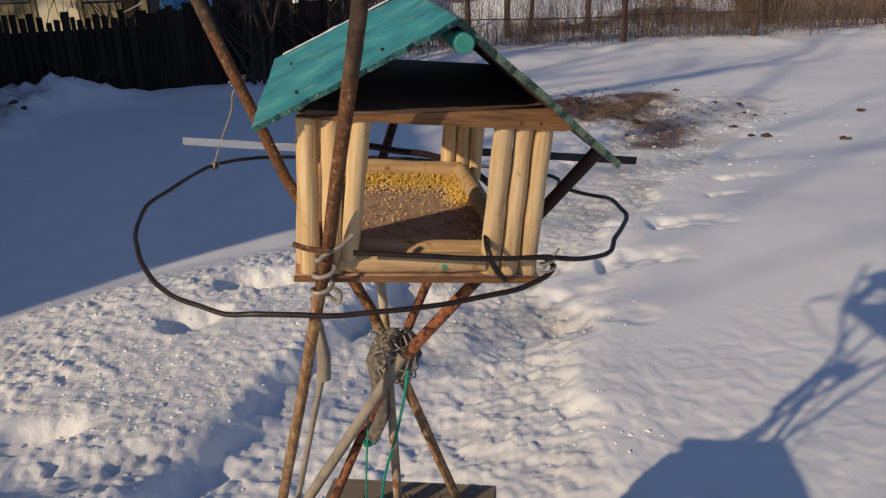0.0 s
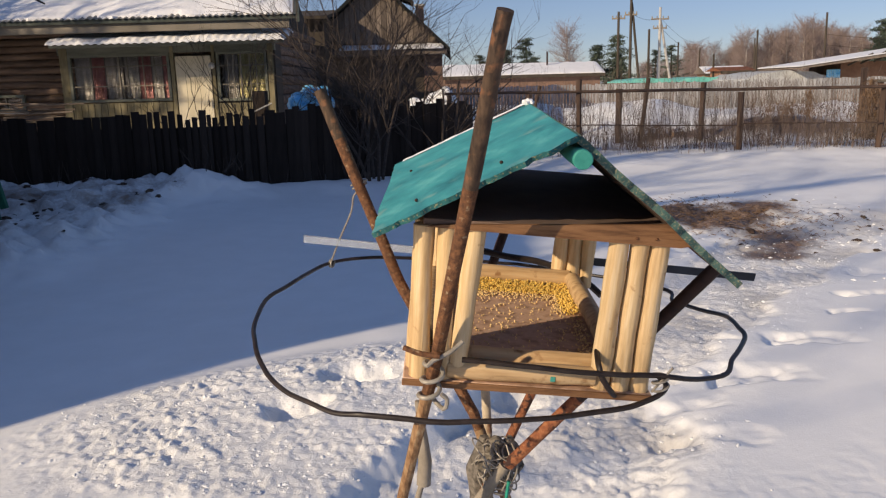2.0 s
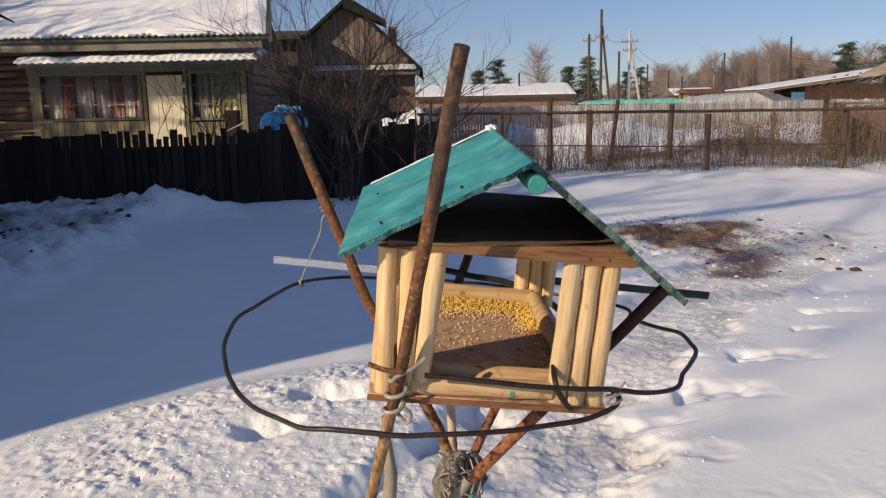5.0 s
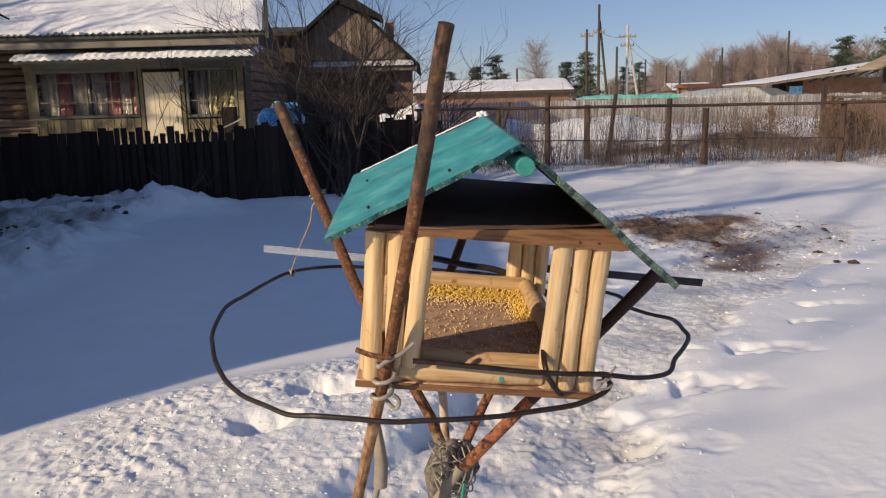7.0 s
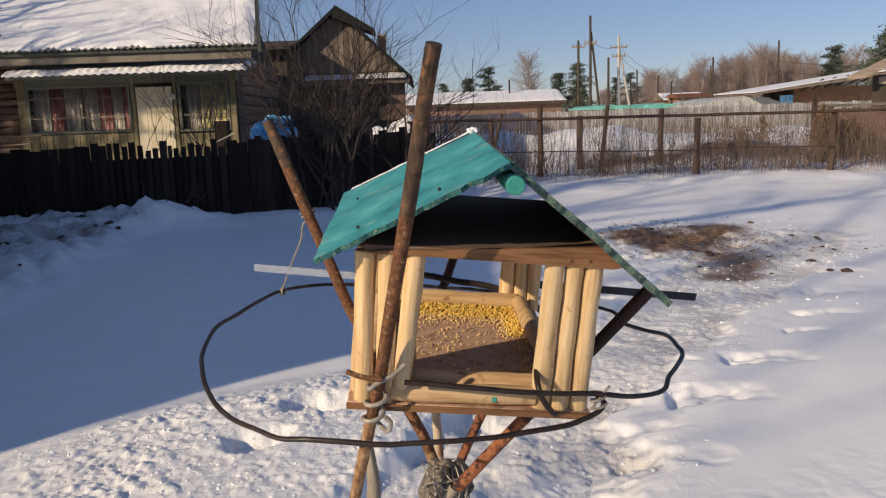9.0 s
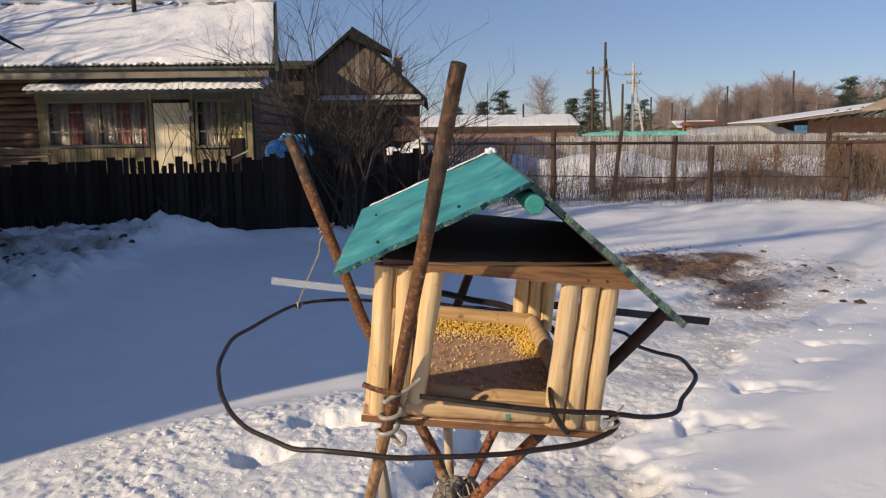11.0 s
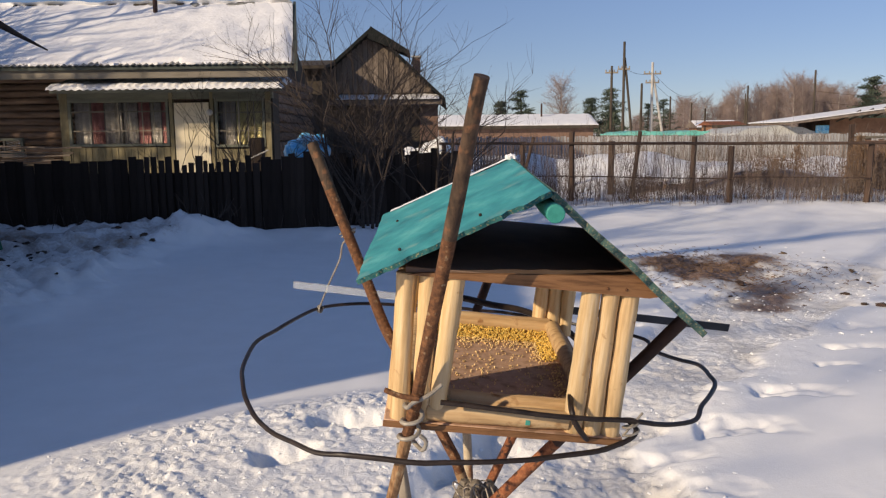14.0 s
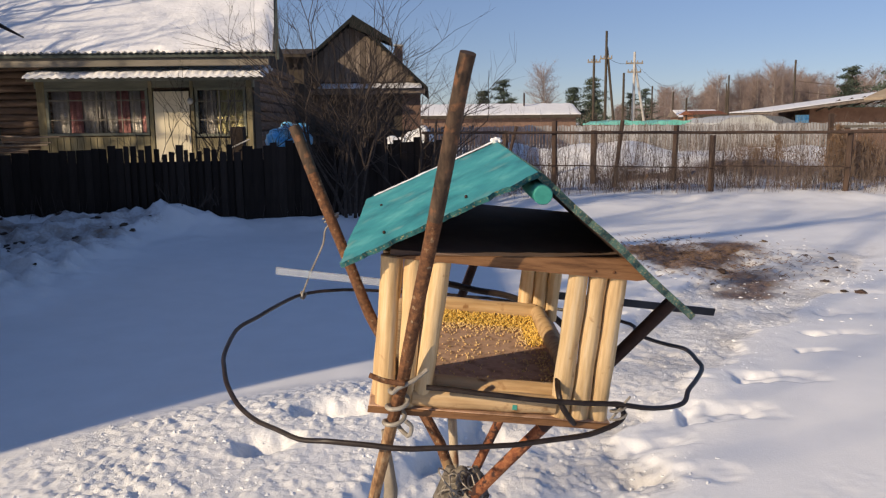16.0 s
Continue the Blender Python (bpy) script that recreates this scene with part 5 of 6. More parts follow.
def bent_branch():
    bm = bmesh.new()
    r = random.Random(6)
    b = Vector((-3.6, 11.7, 0.35))
    for k in range(16):
        p = b + Vector((r.uniform(-0.5, 0.5), r.uniform(-0.2, 0.2), 0.05))
        q = p + Vector((r.uniform(-0.25, 0.25), r.uniform(-0.1, 0.1), r.uniform(0.15, 0.4)))
        tube(bm, [p, p.lerp(q, 0.5) + Vector((0.03, 0, 0)), q], [0.007, 0.005, 0.003], 4)
    for k in range(90):
        x = r.uniform(-6.5, 0.0)
        y = 12.2 + 0.12 * (x + 4) + (0.5 if x > -2.6 else 0.0) + (0.45 * (x + 2.6) if x > -2.6 else 0) - r.uniform(0.05, 0.4)
        z = floor_z(x, y) - 0.02
        tube(bm, [(x, y, z), (x + r.uniform(-0.1, 0.1), y, z + r.uniform(0.1, 0.4))], [0.005, 0.002], 3)
    return tagged(part("dry_stems", bm, BARK), "dry dark stems sticking out of the snow bank", "stems", kind="stuff")


bent_branch()


def scattered_clods():
    r = random.Random(21)
    for k in range(96):
        if k < 60:
            x, y = r.uniform(-6.5, -3.8), r.uniform(7.4, 11.6)
            s = r.uniform(0.015, 0.05)
        else:
            x, y = HEAP[0] + r.gauss(0.3, 1.0), HEAP[1] + r.gauss(-0.4, 0.9)
            s = r.uniform(0.012, 0.04)
        if y < 5:
            continue
        bm = bmesh.new()
        bmesh.ops.create_icosphere(bm, subdivisions=2, radius=1.0)
        for v in bm.verts:
            q = v.co.copy()
            v.co = Vector((q.x * 1.4, q.y, q.z * 0.6)) * s * (1 + 0.9 * noise.noise(q * 1.8 + Vector((k * 3.1, 0, 0))))
        ob = part("clod", bm, POST if k % 3 else SOILCLOD)
        ob.matrix_world = pose(x, y, floor_z(x, y) + s * 0.15, 0, 0, r.random() * 360)
        tagged(ob, "dark frozen clod lying on the snow", "clod", "clods on the snow")


def patch_straw():
    bm = bmesh.new()
    r = random.Random(61)
    for _ in range(1500):
        x, y = 3.1 + r.gauss(0, 0.6), 9.2 + r.gauss(0, 0.65)
        a = r.random() * 6.283
        d = Vector((math.cos(a), math.sin(a), r.uniform(0.0, 0.5))) * r.uniform(0.02, 0.08)
        p = Vector((x, y, floor_z(x, y) + 0.004))
        tube(bm, [p, p + d], [0.004, 0.002], 3, cap=False)
    return tagged(part("straw_litter", bm, HAY, smooth=False), "brown straw and chips littering the bare patch", "straw", kind="stuff")


patch_straw()
SOILCLOD = material("frozen_soil", [(0.05, 0.035, 0.025), (0.14, 0.10, 0.07)], 12.0, 0.95, 0.6, 40.0)
scattered_clods()


# ---- rail fence, weeds and what lies behind ----
def rail_fence():
    fe = thing("rail_fence", None, "rust-brown post and rail fence along the snowy yard", "fence", kind="structure")
    for x, y, top, w, lean in ((2.57, 16.5, 1.62, 0.055, 0), (5.82, 16.3, 1.29, 0.062, 0), (8.6, 16.2, 1.35, 0.06, 2), (11.6, 16.1, 1.35, 0.06, 0), (-0.1, 16.6, 1.4, 0.05, 0)):
        bm = bmesh.new()
        tube(bm, line((x, y, -0.2), (x + 0.02 * lean, y, top), 5, 0.01, int(x * 3)), w, 9, wob=0.15)
        part("post", bm, POST, fe)
    for a, b, rr in (((-0.2, 16.45, 1.40), (2.57, 16.42, 1.375), 0.028), ((2.57, 16.42, 1.375), (5.85, 16.22, 1.345), 0.032), ((5.85, 16.22, 1.345), (8.6, 16.12, 1.33), 0.032), ((8.6, 16.12, 1.33), (11.8, 16.0, 1.33), 0.032),
                     ((-0.2, 16.45, 0.72), (2.57, 16.42, 0.70), 0.012), ((2.57, 16.42, 0.70), (5.85, 16.22, 0.62), 0.012), ((5.85, 16.22, 0.66), (8.6, 16.12, 0.62), 0.014)):
        bm = bmesh.new()
        tube(bm, line(a, b, 6, 0.012, int(a[0] * 5)), rr, 7, wob=0.15)
        part("rail", bm, POST, fe)
    return fe


rail_fence()


def old_posts():
    for x, y, b, t, w, dx in ((4.25, 18.0, 0.3, 1.62, 0.05, 0.10), (1.78, 19.0, 0.3, 1.40, 0.06, 0.0), (4.11, 20.0, 0.3, 1.38, 0.08, 0.0), (6.18, 20.0, 0.3, 1.48, 0.07, 0.02), (2.05, 21.0, 0.3, 1.5, 0.045, 0.2)):
        bm = bmesh.new()
        tube(bm, line((x - dx, y, -0.1), (x + dx, y, t), 4, 0.01, int(x * 7)), w, 8, wob=0.2)
        tagged(part("old_post", bm, POST), "leaning weathered post standing among dry weeds", "post", "old posts")


old_posts()


def weeds():
    bm = bmesh.new()
    r = random.Random(31)
    for k in range(6000):
        x = r.uniform(0.6, 13.0)
        y = r.gauss(16.8, 0.6) if k % 5 < 3 else r.uniform(17.5, 28)
        if y < 15.6 or noise.noise(Vector((x * 1.1, y * 0.8, 3.0))) + 0.5 * noise.noise(Vector((x * 3.5, y * 2, 9.0))) < r.uniform(-0.7, 0.35):
            continue
        tall = r.uniform(0.2, 0.6) if r.random() < 0.55 else r.uniform(0.6, 1.5)
        z = floor_z(x, y) - 0.03
        d = Vector((r.gauss(0, 0.16), r.gauss(0, 0.1), 1)) * tall
        p = Vector((x, y, z))
        tube(bm, [p, p + d * 0.5 + Vector((r.gauss(0, 0.02), 0, 0)), p + d], [0.0042, 0.0032, 0.0018], 3, cap=False)
        if r.random() < 0.55:
            for j in range(3):
                q = p + d * r.uniform(0.4, 0.95)
                tube(bm, [q, q + Vector((r.gauss(0, 0.1), r.gauss(0, 0.06), r.uniform(0.05, 0.22)))], [0.0035, 0.002], 3, cap=False)
    return tagged(part("weeds", bm, WEED, smooth=False), "dry reddish-brown weeds along the rail fence", "weeds", kind="stuff")


weeds()


def hay_clump(x, y, w, h, seed, count=1600):
    bm = bmesh.new()
    r = random.Random(seed)
    for k in range(count):
        a, q = r.random() * 6.283, abs(r.gauss(0, 0.5))
        p = Vector((x + math.cos(a) * q * w, y + math.sin(a) * q * w * 0.7, floor_z(x, y) + r.random() * h * max(0.25, 1 - 0.5 * q)))
        d = Vector((r.gauss(0, 0.10), r.gauss(0, 0.1), r.uniform(-0.22, 0.18)))
        tube(bm, [p, p + d * 0.5 + Vector((0, 0, 0.05)), p + d], [0.006, 0.005, 0.002], 3, cap=False)
    return tagged(part("dry_reeds", bm, HAY, smooth=False), "clump of dry orange-brown climbing stems", "reeds", kind="stuff")


hay_clump(10.15, 19.6, 0.42, 1.45, 3, 2000)
hay_clump(11.15, 20.2, 0.75, 1.15, 4, 1500)
hay_clump(8.6, 20.8, 1.5, 0.40, 5, 500)
hay_clump(5.2, 20.8, 1.5, 0.30, 6, 400)


def hanging_vine():
    bm = bmesh.new()
    r = random.Random(17)
    for k in range(200):
        p = Vector((7.1 + r.gauss(0, 0.045), 16.1 + r.gauss(0, 0.04), 1.32 - 0.5 * r.random()))
        d = Vector((r.gauss(0, 0.03), r.gauss(0, 0.03), r.uniform(-0.16, 0.03)))
        tube(bm, [p, p + d * 0.5 + Vector((r.gauss(0, 0.02), 0, 0)), p + d], [0.006, 0.005, 0.002], 3, cap=False)
    return tagged(part("dry_vine", bm, HAY, smooth=False), "bunch of dry brown vine hanging over the rail", "vine", kind="stuff")


hanging_vine()


def garden_fence():
    fe = thing("garden_fence", None, "low red-brown plank fence behind dry vines", "fence", kind="structure")
    r = random.Random(23)
    x = 11.0
    while x < 18:
        w = r.uniform(0.12, 0.18)
        part("board", new_box((x, 20.98, floor_z(x, 21) - 0.1), (x + w - 0.012, 21.0, 1.36 + r.uniform(-0.05, 0.05)), 0.003), DULLWALL, fe)
        x += w
    part("rail", new_box((10.6, 20.93, 1.37), (18, 20.975, 1.44), 0.004), BEAM, fe, "pale weathered top rail")
    part("post", new_box((10.55, 20.9, -0.2), (10.67, 21.0, 1.75), 0.006), POST, fe)
    return fe


garden_fence()


def tan_roof_shed():
    b = thing("garden_shed", None, "small dark shed under a tan board roof", "shed")
    part("wall", new_box((15.0, 25.4, -0.2), (19.5, 25.9, 2.3), 0.01), DARKWOOD, b)
    bm = bmesh.new()
    prism(bm, [(14.2, 2.28), (16.7, 3.40), (19.8, 2.28), (19.8, 2.2), (16.7, 3.31), (14.2, 2.2)], 24.9, 26.0, lambda p, c, q: Vector((p, q, c)))
    part("roof", bm, TANBOARD, b, "tan board roof", smooth=False)
    part("gable", new_box((14.9, 25.30, 2.0), (19.2, 25.38, 2.24), 0.01), TANBOARD, b)
    return b


tan_roof_shed()


def slat_fence():
    bm = bmesh.new()
    r = random.Random(12)
    x = -2.0
    while x < 30:
        h = 1.46 + r.uniform(-0.03, 0.04)
        box(bm, (x, 32 - 0.012, -0.1), (x + 0.098, 32 + 0.012, h))
        x += 0.125
    for z in (0.45, 1.15):
        box(bm, (-2, 32.02, z), (30, 32.07, z + 0.08))
    return tagged(part("slat_fence", bm, SLATS, smooth=False), "long silver-grey picket fence in the distance", "fence", kind="structure")


slat_fence()


def low_building(name, x0, x1, y, depth, wall_h, roof_h, wallmat, label, snow=0.15, category="shed", roofmat=None):
    b = thing(name, None, label, category)
    part("wall", new_box((x0, y, -0.2), (x1, y + depth, wall_h)), wallmat, b)
    bm = bmesh.new()
    prism(bm, [(y - 0.4, wall_h - 0.05), (y + depth / 2, roof_h), (y + depth + 0.4, wall_h - 0.05), (y + depth / 2, wall_h - 0.06)], x0 - 0.3, x1 + 0.3, lambda a, c, s: Vector((s, a, c)))
    roof = part("roof", bm, roofmat or GABLEWOOD, b, smooth=False)
    if snow:
        bm = bmesh.new()
        snow_slab(bm, x0 - 0.3, x1 + 0.3, y - 0.42, wall_h - 0.04, y + depth / 2, roof_h + 0.01, snow, x0, nx=60, ny=8)
        part("roof_snow", bm, ROOFSNOW, roof, "thick snow on the roof")
    part("eave_board", new_box((x0 - 0.3, y - 0.45, wall_h - 0.28), (x1 + 0.3, y - 0.38, wall_h - 0.05)), DARKWOOD, roof)
    return b


lb = low_building("long_shed", -0.8, 10.9, 60, 6, 2.25, 3.0, DULLWALL, "long low brick shed under thick snow")
bm = bmesh.new()
tube(bm, [(7.2, 62, 2.8), (7.2, 62, 3.9)], 0.07, 8)
part("flue_pipe", bm, DARKPIPE, lb)
low_building("small_shed", 20.0, 22.0, 60, 3, 2.15, 2.4, ORANGEWALL, "small orange-brown hut with a rusty roof", snow=0.0, roofmat=RUSTRED)
low_building("small_shed", 22.6, 26.0, 72, 3, 2.05, 2.6, ORANGEWALL, "small orange-brown hut in the distance", snow=0.06)


def yard_clutter():
    bx = thing("dark_post", None, "blackened post by the porch corner with a pale stick", "post")
    part("post", new_box((-3.95, 15.6, -0.2), (-3.70, 15.8, 1.55), 0.01, None, 0.02), FENCE, bx)
    bm = bmesh.new()
    tube(bm, [(-3.92, 15.5, 1.16), (-3.55, 15.5, 1.32)], 0.014, 6)
    part("stick", bm, CONCRETE, bx, "pale bare stick")
    r = random.Random(14)
    for k in range(7):
        x, z = -9.4 + r.uniform(-0.4, 0.8), 1.08 + 0.06 * k
        bm = bmesh.new()
        tube(bm, [(x, 16.6, z), (x + r.uniform(0.9, 1.7), 16.6 + r.uniform(-0.1, 0.1), z + r.uniform(-0.06, 0.06))], 0.017, 6)
        tagged(part("stacked_lath", bm, GABLEWOOD), "weathered lath stacked against the log wall", "lath", "stacked laths")
    st = thing("lath_rack", None, "rough dark rack carrying stacked laths", "rack")
    for x in (-9.6, -8.2):
        part("leg", new_box((x - 0.05, 16.5, -0.2), (x + 0.05, 16.7, 1.07), 0.01), DARKWOOD, st)
    part("beam", new_box((-9.9, 16.52, 0.98), (-7.7, 16.68, 1.07), 0.01), DARKWOOD, st)


yard_clutter()


def right_shed():
    b = thing("long_shed", None, "open-fronted shed with a sloping snowy roof", "shed")
    bm = bmesh.new()
    prism(bm, [(16.6, 2.02), (24.5, 3.02), (24.5, 2.82), (16.6, 1.92)], 38.6, 44.0, lambda a, c, s: Vector((a, s, c)))
    roof = part("roof", bm, GABLEWOOD, b, smooth=False)
    bm = bmesh.new()
    prism(bm, [(16.5, 2.06), (24.5, 3.08), (24.5, 3.03), (16.5, 2.02)], 38.55, 44.0, lambda a, c, s: Vector((a, s, c)))
    part("roof_snow", bm, ROOFSNOW, roof, "snow on the shed roof")
    part("wall", new_box((19.2, 40.2, -0.2), (25, 43.8, 2.2)), ORANGEWALL, b)
    for k in range(9):
        x = 19.4 + k * 0.62
        z = 2.0 + (x - 16.6) * 0.115
        bm = bmesh.new()
        tube(bm, [(x + 0.55, 38.7, z + 0.22), (x, 39.9, z - 0.28)], 0.045, 6)
        part("rafter", bm, DARKWOOD, roof)
    part("blue_sheet", new_box((18.4, 39.9, 1.45), (19.05, 40.0, 1.86), 0.01), TARP, b, "blue plastic sheet")
    return b


right_shed()


def hoop_house(x0, x1, y, base, rise, mat, label):
    b = thing("greenhouse", None, label, "greenhouse")
    bm = bmesh.new()
    prism(bm, [(x0 + (x1 - x0) * (0.5 - 0.5 * math.cos(math.pi * k / 14)), base + rise * math.sin(math.pi * k / 14) + 0.04 * math.sin(k * 2.1)) for k in range(15)], y, y + 6, lambda a, c, s: Vector((a, s, c)))
    part("cover", bm, mat, b)
    part("base", new_box((x0, y + 0.05, -0.2), (x1, y + 5.9, base)), GABLEWOOD, b)
    return b


hoop_house(14.4, 18.6, 40, 1.35, 0.5, GREYFILM, "grey film-covered hoop greenhouse behind the fence")
hoop_house(9.7, 12.4, 45, 1.45, 0.22, TEALFILM, "teal film-covered greenhouse behind the fence")
hoop_house(12.5, 15.4, 45, 1.42, 0.24, TEALFILM, "teal film-covered greenhouse behind the fence")


def utility_pole(x, y, top, mat, brace, arms, label, r=0.12):
    p = thing("utility_pole", pose(x, y, 0), label, "utility pole", "utility poles")
    bm = bmesh.new()
    tube(bm, [(0, 0, -0.3), (0, 0, top)], [r, r * 0.75], 8)
    part("mast", bm, mat, p)
    if brace:
        bm = bmesh.new()
        tube(bm, [(brace, 0.1, -0.3), (0.06, 0.05, top * 0.86)], [r * 0.9, r * 0.7], 8)
        part("brace", bm, mat, p)
    for z, w in arms:
        part("crossarm", new_box((-w, -0.06, z - 0.06), (w, 0.06, z + 0.06), 0.01), GREYPOLE, p)
        for s in (-0.9, -0.35, 0.35, 0.9):
            bm = bmesh.new()
            tube(bm, [(s * w, 0, z + 0.06), (s * w, 0, z + 0.22)], 0.045, 6)
            part("insulator", bm, GREYPOLE, p)
    return p


utility_pole(13.1, 60, 8.3, DARKWOOD, 0.9, ((6.3, 0.45),), "tall dark timber utility pole with a brace", 0.12)
utility_pole(12.6, 62, 6.7, DARKWOOD, 0.0, ((6.2, 0.5),), "dark timber utility pole")
utility_pole(16.5, 65, 7.2, CONCRETE, 1.3, ((6.3, 0.7), (5.6, 0.55)), "pale concrete utility pole with a brace and crossarms", 0.13)
utility_pole(15.9, 66, 5.6, DARKWOOD, 0.0, (), "dark timber utility pole")
for x, y, t in ((19.4, 70, 4.7), (22.4, 60, 5.0), (25.1, 55, 5.7), (24.3, 80, 4.5), (31.5, 85, 5.6), (19.9, 62, 3.4), (24.5, 66, 4.0)):
    utility_pole(x, y, t, DARKWOOD, 0.0, (), "plain dark timber utility pole", 0.09)


def power_lines():
    r = thing("power_lines", None, "thin sagging power lines between the poles", "cable")
    for a, b, sag in (((13.1, 60, 6.4), (16.5, 65, 6.4), 0.3), ((16.5, 65, 6.4), (30, 95, 6.4), 1.2), ((16.5, 65, 5.7), (30, 95, 5.6), 1.2), ((25.1, 55, 4.3), (34, 48, 4.0), 0.5), ((25.1, 55, 3.6), (34, 50, 3.6), 0.5)):
        bm = bmesh.new()
        a, b = Vector(a), Vector(b)
        tube(bm, [a.lerp(b, i / 12) - Vector((0, 0, sag * math.sin(math.pi * i / 12))) for i in range(13)], 0.014, 3)
        part("cable", bm, DARKPIPE, r)
    return r


power_lines()


def pine_tree(base, height, seed):
    r = random.Random(seed)
    t = thing("pine_tree", pose(*base), "dark green pine with an open uneven crown", "tree", "far pines")
    bm = bmesh.new()
    tube(bm, [(0, 0, -0.5), (0.05, 0, height * 0.5), (0, 0, height * 0.97)], [0.16, 0.12, 0.03], 7)
    part("trunk", bm, BARK, t)
    bm = bmesh.new()
    for k in range(44):
        z = height * (0.24 + 0.76 * (k // 4) / 11) + r.uniform(-0.12, 0.12)
        a, reach = r.random() * 6.283, height * 0.46 * (1.02 - k / 50) * r.uniform(0.35, 1.15)
        for j in range(44):
            q = r.random() ** 0.6
            c = Vector((math.cos(a) * reach * q, math.sin(a) * reach * q, z + reach * 0.16 * q)) + Vector((r.gauss(0, 0.22), r.gauss(0, 0.22), r.gauss(0, 0.07)))
            d = Vector((r.gauss(0, 1), r.gauss(0, 1), r.gauss(0.4, 0.6))).normalized() * 0.24
            s = d.orthogonal().normalized() * 0.045
            v = [bm.verts.new(c - d * 0.5 - s), bm.verts.new(c - d * 0.5 + s), bm.verts.new(c + d)]
            bm.faces.new(v)
    part("crown", bm, PINE, t)
    return t


def hazy_tree(base, height, width, seed):
    r = random.Random(seed)
    t = thing("birch_tree", pose(*base), "bare pale-brown birch with a fine twiggy crown", "tree", "far bare trees")
    bm = bmesh.new()
    tube(bm, [(0, 0, -0.5), (0.1, 0, height * 0.5), (0, 0, height * 0.95)], [0.14, 0.09, 0.02], 6)
    part("trunk", bm, BIRCHBARK, t)
    bm = bmesh.new()
    for k in range(130):
        z0 = height * r.uniform(0.18, 0.85)
        a = r.random() * 6.283
        out = width * (0.35 + 0.65 * math.sin(math.pi * min(1, (z0 / height) * 0.95 + 0.05))) * r.uniform(0.4, 1.0)
        p, q = Vector((0, 0, z0)), Vector((math.cos(a) * out, math.sin(a) * out, z0 + height * r.uniform(0.06, 0.22)))
        tube(bm, [p, p.lerp(q, 0.5) + Vector((0, 0, -0.1)), q], [0.030, 0.016, 0.007], 3, cap=False)
        for j in range(15):
            c = p.lerp(q, r.uniform(0.3, 1.0))
            d = Vector((r.gauss(0, 0.5), r.gauss(0, 0.5), r.uniform(0.0, 0.9))) * 0.75
            tube(bm, [c, c + d], [0.0085, 0.004], 3, cap=False)
    part("crown", bm, TWIGS, t)
    return t


BIRCHBARK = material("birch_bark", [(0.30, 0.25, 0.21), (0.50, 0.45, 0.40)], 2.0, 0.9, 0.2)
pines = [pine_tree((5.2, 80, 0), 5.0, 1), pine_tree((7.2, 80, 0), 6.1, 2)]
for k, (x, y, s) in enumerate(((14.2, 80, 1.05), (16.2, 80, 1.02), (41.8, 80, 1.06), (2.6, 80, 0.75), (17.8, 86, 0.8), (24.2, 90, 0.9), (50.8, 84, 1.95), (30, 120, 1.0), (55.5, 92, 1.9), (47.6, 90, 1.28), (22, 110, 1.1), (12, 120, 0.9))):
    c = copy_thing(pines[k % 2], pose(x, y, 0, 0, 0, 77 * k) @ Matrix.Scale(s, 4))
birches = [hazy_tree((12.6, 90, 0), 8.0, 2.5, 5), hazy_tree((36, 100, 0), 7.6, 2.0, 6), hazy_tree((43, 100, 0), 9.0, 2.3, 7)]
r = random.Random(77)
for k in range(124):
    x = (r.uniform(28, 60) if k < 78 else r.uniform(56, 85)) if k < 92 else r.uniform(-30, 30)
    y = r.uniform(98, 135)
    top = 0.62 + 0.27 * math.exp(-((x / y * 100 - 44) / 7) ** 2) + r.uniform(-0.13, 0.08) - (0.22 if x / y < 0.29 else 0) + 0.30 * math.exp(-((x / y * 100 - 57) / 5) ** 2)
    copy_thing(birches[1 + k % 2], pose(x, y, 0, 0, 0, r.random() * 360) @ Matrix.Scale(top * y / 100, 4))


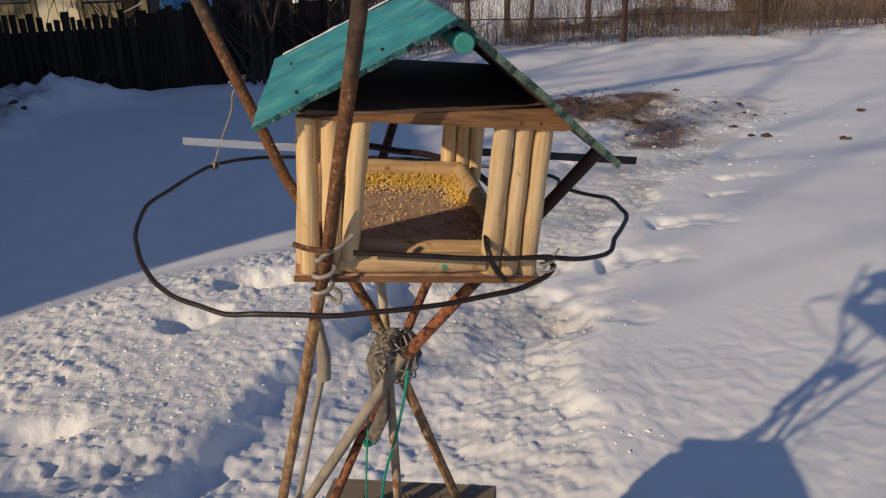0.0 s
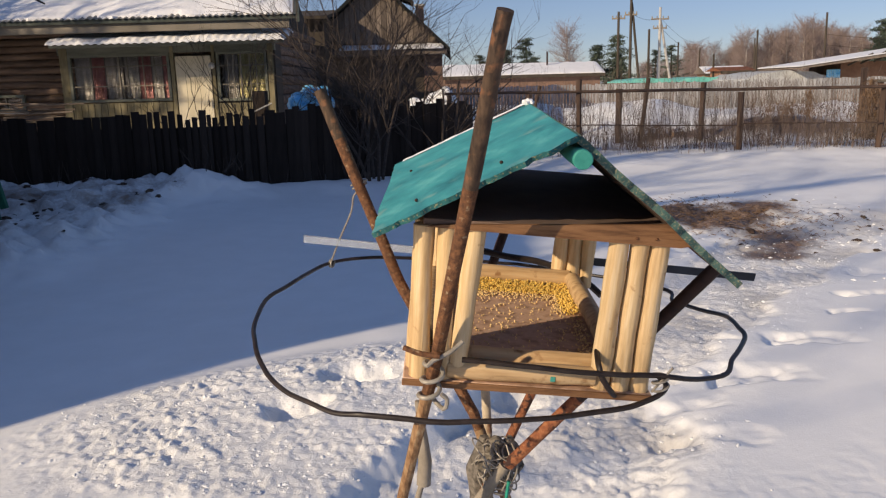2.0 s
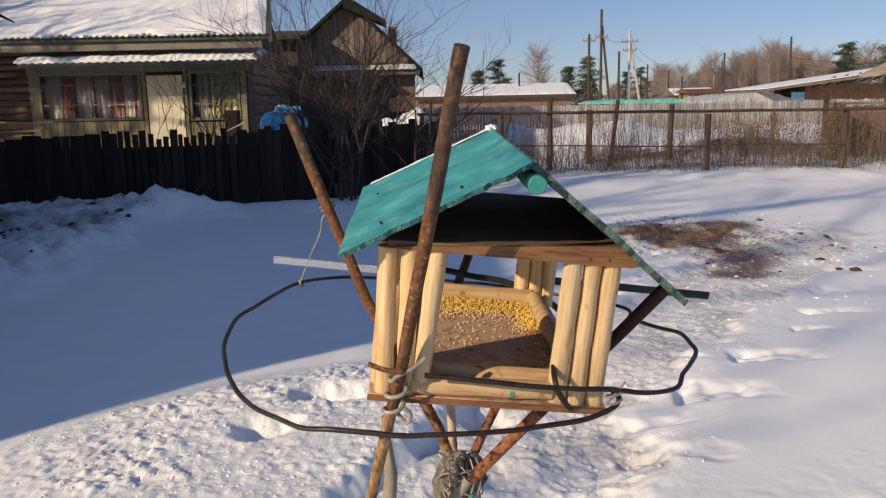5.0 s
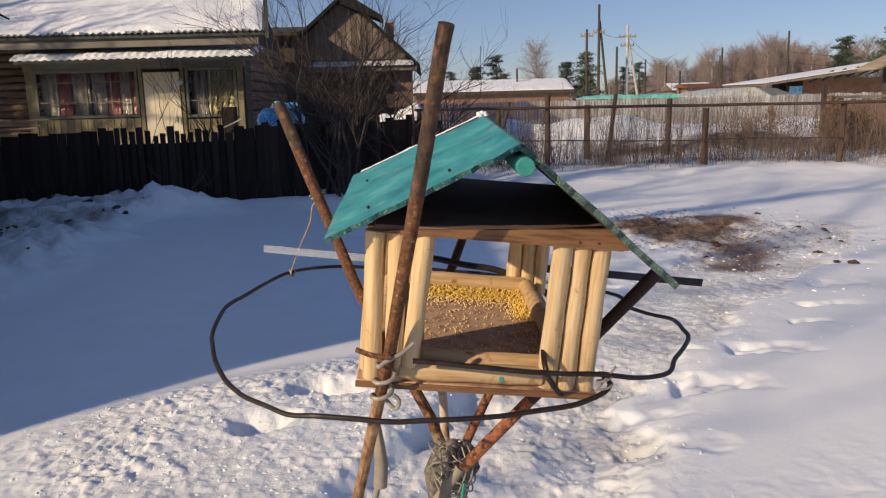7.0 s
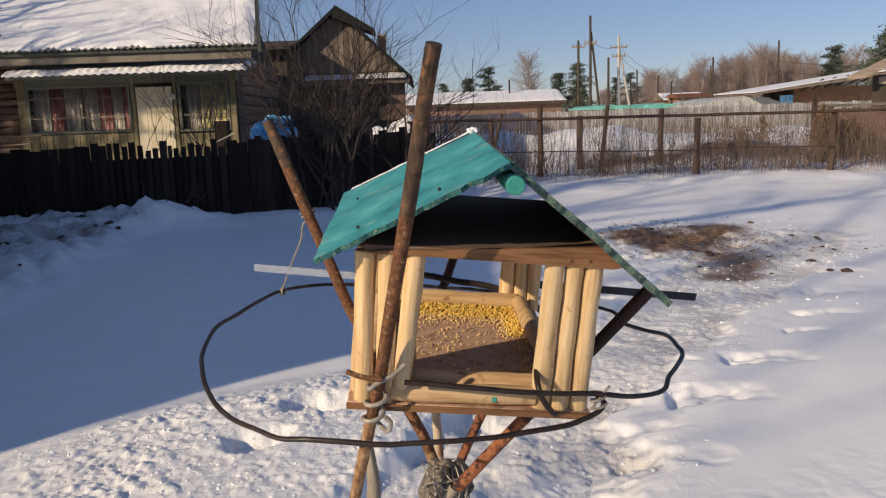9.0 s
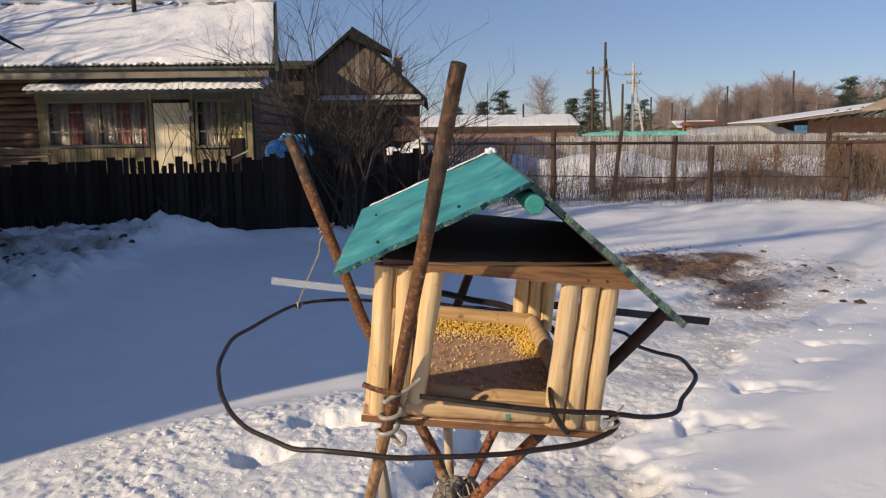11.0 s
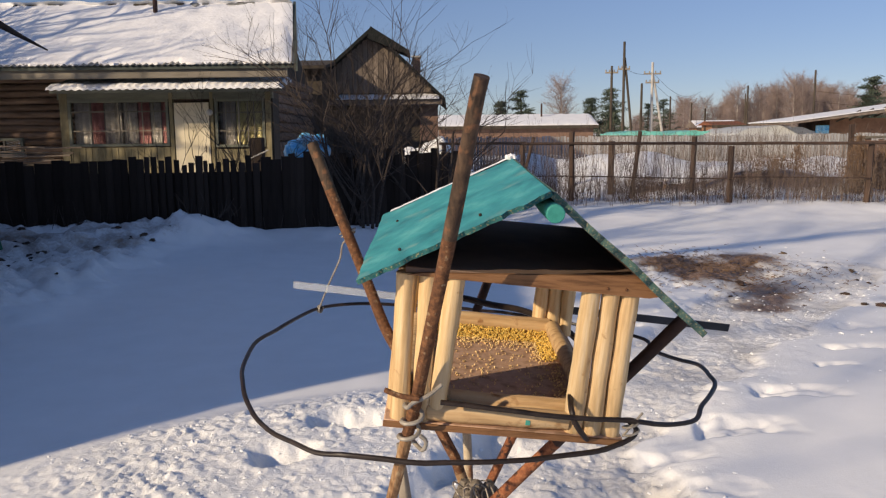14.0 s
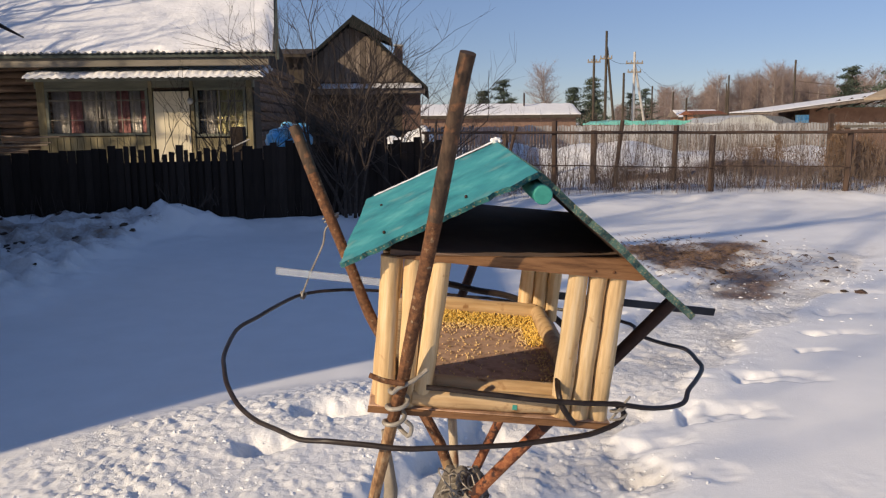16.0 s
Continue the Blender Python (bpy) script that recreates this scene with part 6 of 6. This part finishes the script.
# ---- the yard's own house and trees, out of view, that shade the snow ----
def yard_house():
    ho = thing("yard_house", None, "plain board house beside the yard", "house")
    part("wall", new_box((-12, 0.62, -0.2), (-5.80, 8.2, 3.37)), LOGWALL, ho)
    bm = bmesh.new()
    prism(bm, [(-12.3, 3.32), (-8.9, 4.9), (-5.50, 3.32), (-5.50, 3.22), (-12.3, 3.22)], 0.52, 8.3, lambda a, b, s: Vector((a, s, b)))
    part("roof", bm, SLATE, ho, smooth=False)
    sh = thing("yard_shed", None, "tall board shed beside the yard house", "shed")
    part("wall", new_box((-12, 8.4, -0.2), (-7.2, 10.3, 4.3)), LOGWALL, sh)
    part("roof", new_box((-12.2, 8.35, 4.3), (-7.0, 10.4, 4.45), 0.01), SLATE, sh)


yard_house()
TR = "large bare tree standing outside the yard"
bare_tree("bare_tree", (-15.4, 12.0, 0), 12.0, 1.1, 41, 1, 5, 0.15, BARK, TR, "tree", 4)
bare_tree("bare_tree", (-14.6, 14.3, 0), 9.0, 1.1, 44, 2, 5, 0.24, BARK, TR, "tree", 4)
bare_tree("bare_tree", (-16.6, 12.4, 0), 9.6, 1.2, 48, 2, 5, 0.22, BARK, TR, "tree", 4)
bare_tree("bare_tree", (-18.6, 14.6, 0), 11.0, 1.1, 66, 2, 5, 0.22, BARK, TR, "tree", 4)
bare_tree("bare_tree", (-13.6, 13.0, 0), 11.5, 1.2, 71, 1, 5, 0.16, BARK, TR, "tree", 4)
bare_tree("bare_tree", (-13.0, 0.2, 0), 15.0, 1.2, 42, 1, 5, 0.28, BARK, TR, "tree", 4)
bare_tree("bare_tree", (-13.8, -1.2, 0), 19.0, 1.0, 52, 1, 5, 0.26, BARK, TR, "tree", 4)
bare_tree("bare_tree", (-16.5, -1.4, 0), 21.0, 1.1, 57, 1, 5, 0.27, BARK, TR, "tree", 4)
bare_tree("bare_tree", (-30.2, -20.9, 0), 30.0, 0.35, 61, 1, 1, 0.16, BARK, "tall thin bare tree far behind the yard", "tree", 4)
bare_tree("bare_tree", (-22.0, -2.5, 0), 13.0, 0.9, 43, 1, 5, 0.20, BARK, TR, "tree", 4)


def near_branch():
    bm = bmesh.new()
    tube(bm, [(-6.76, 10.8, 3.53), (-6.23, 10.95, 3.21), (-5.85, 11.0, 2.98), (-5.50, 11.0, 2.79)], [0.08, 0.06, 0.032, 0.010], 7, wob=0.2)
    tube(bm, [(-7.3, 10.65, -0.3), (-7.1, 10.7, 2.0), (-6.85, 10.75, 3.6), (-6.9, 10.7, 5.0)], [0.16, 0.13, 0.11, 0.05], 8, wob=0.15)
    return tagged(part("leaning_trunk", bm, BARK), "dark leaning trunk with a broken branch by the house", "tree")


near_branch()
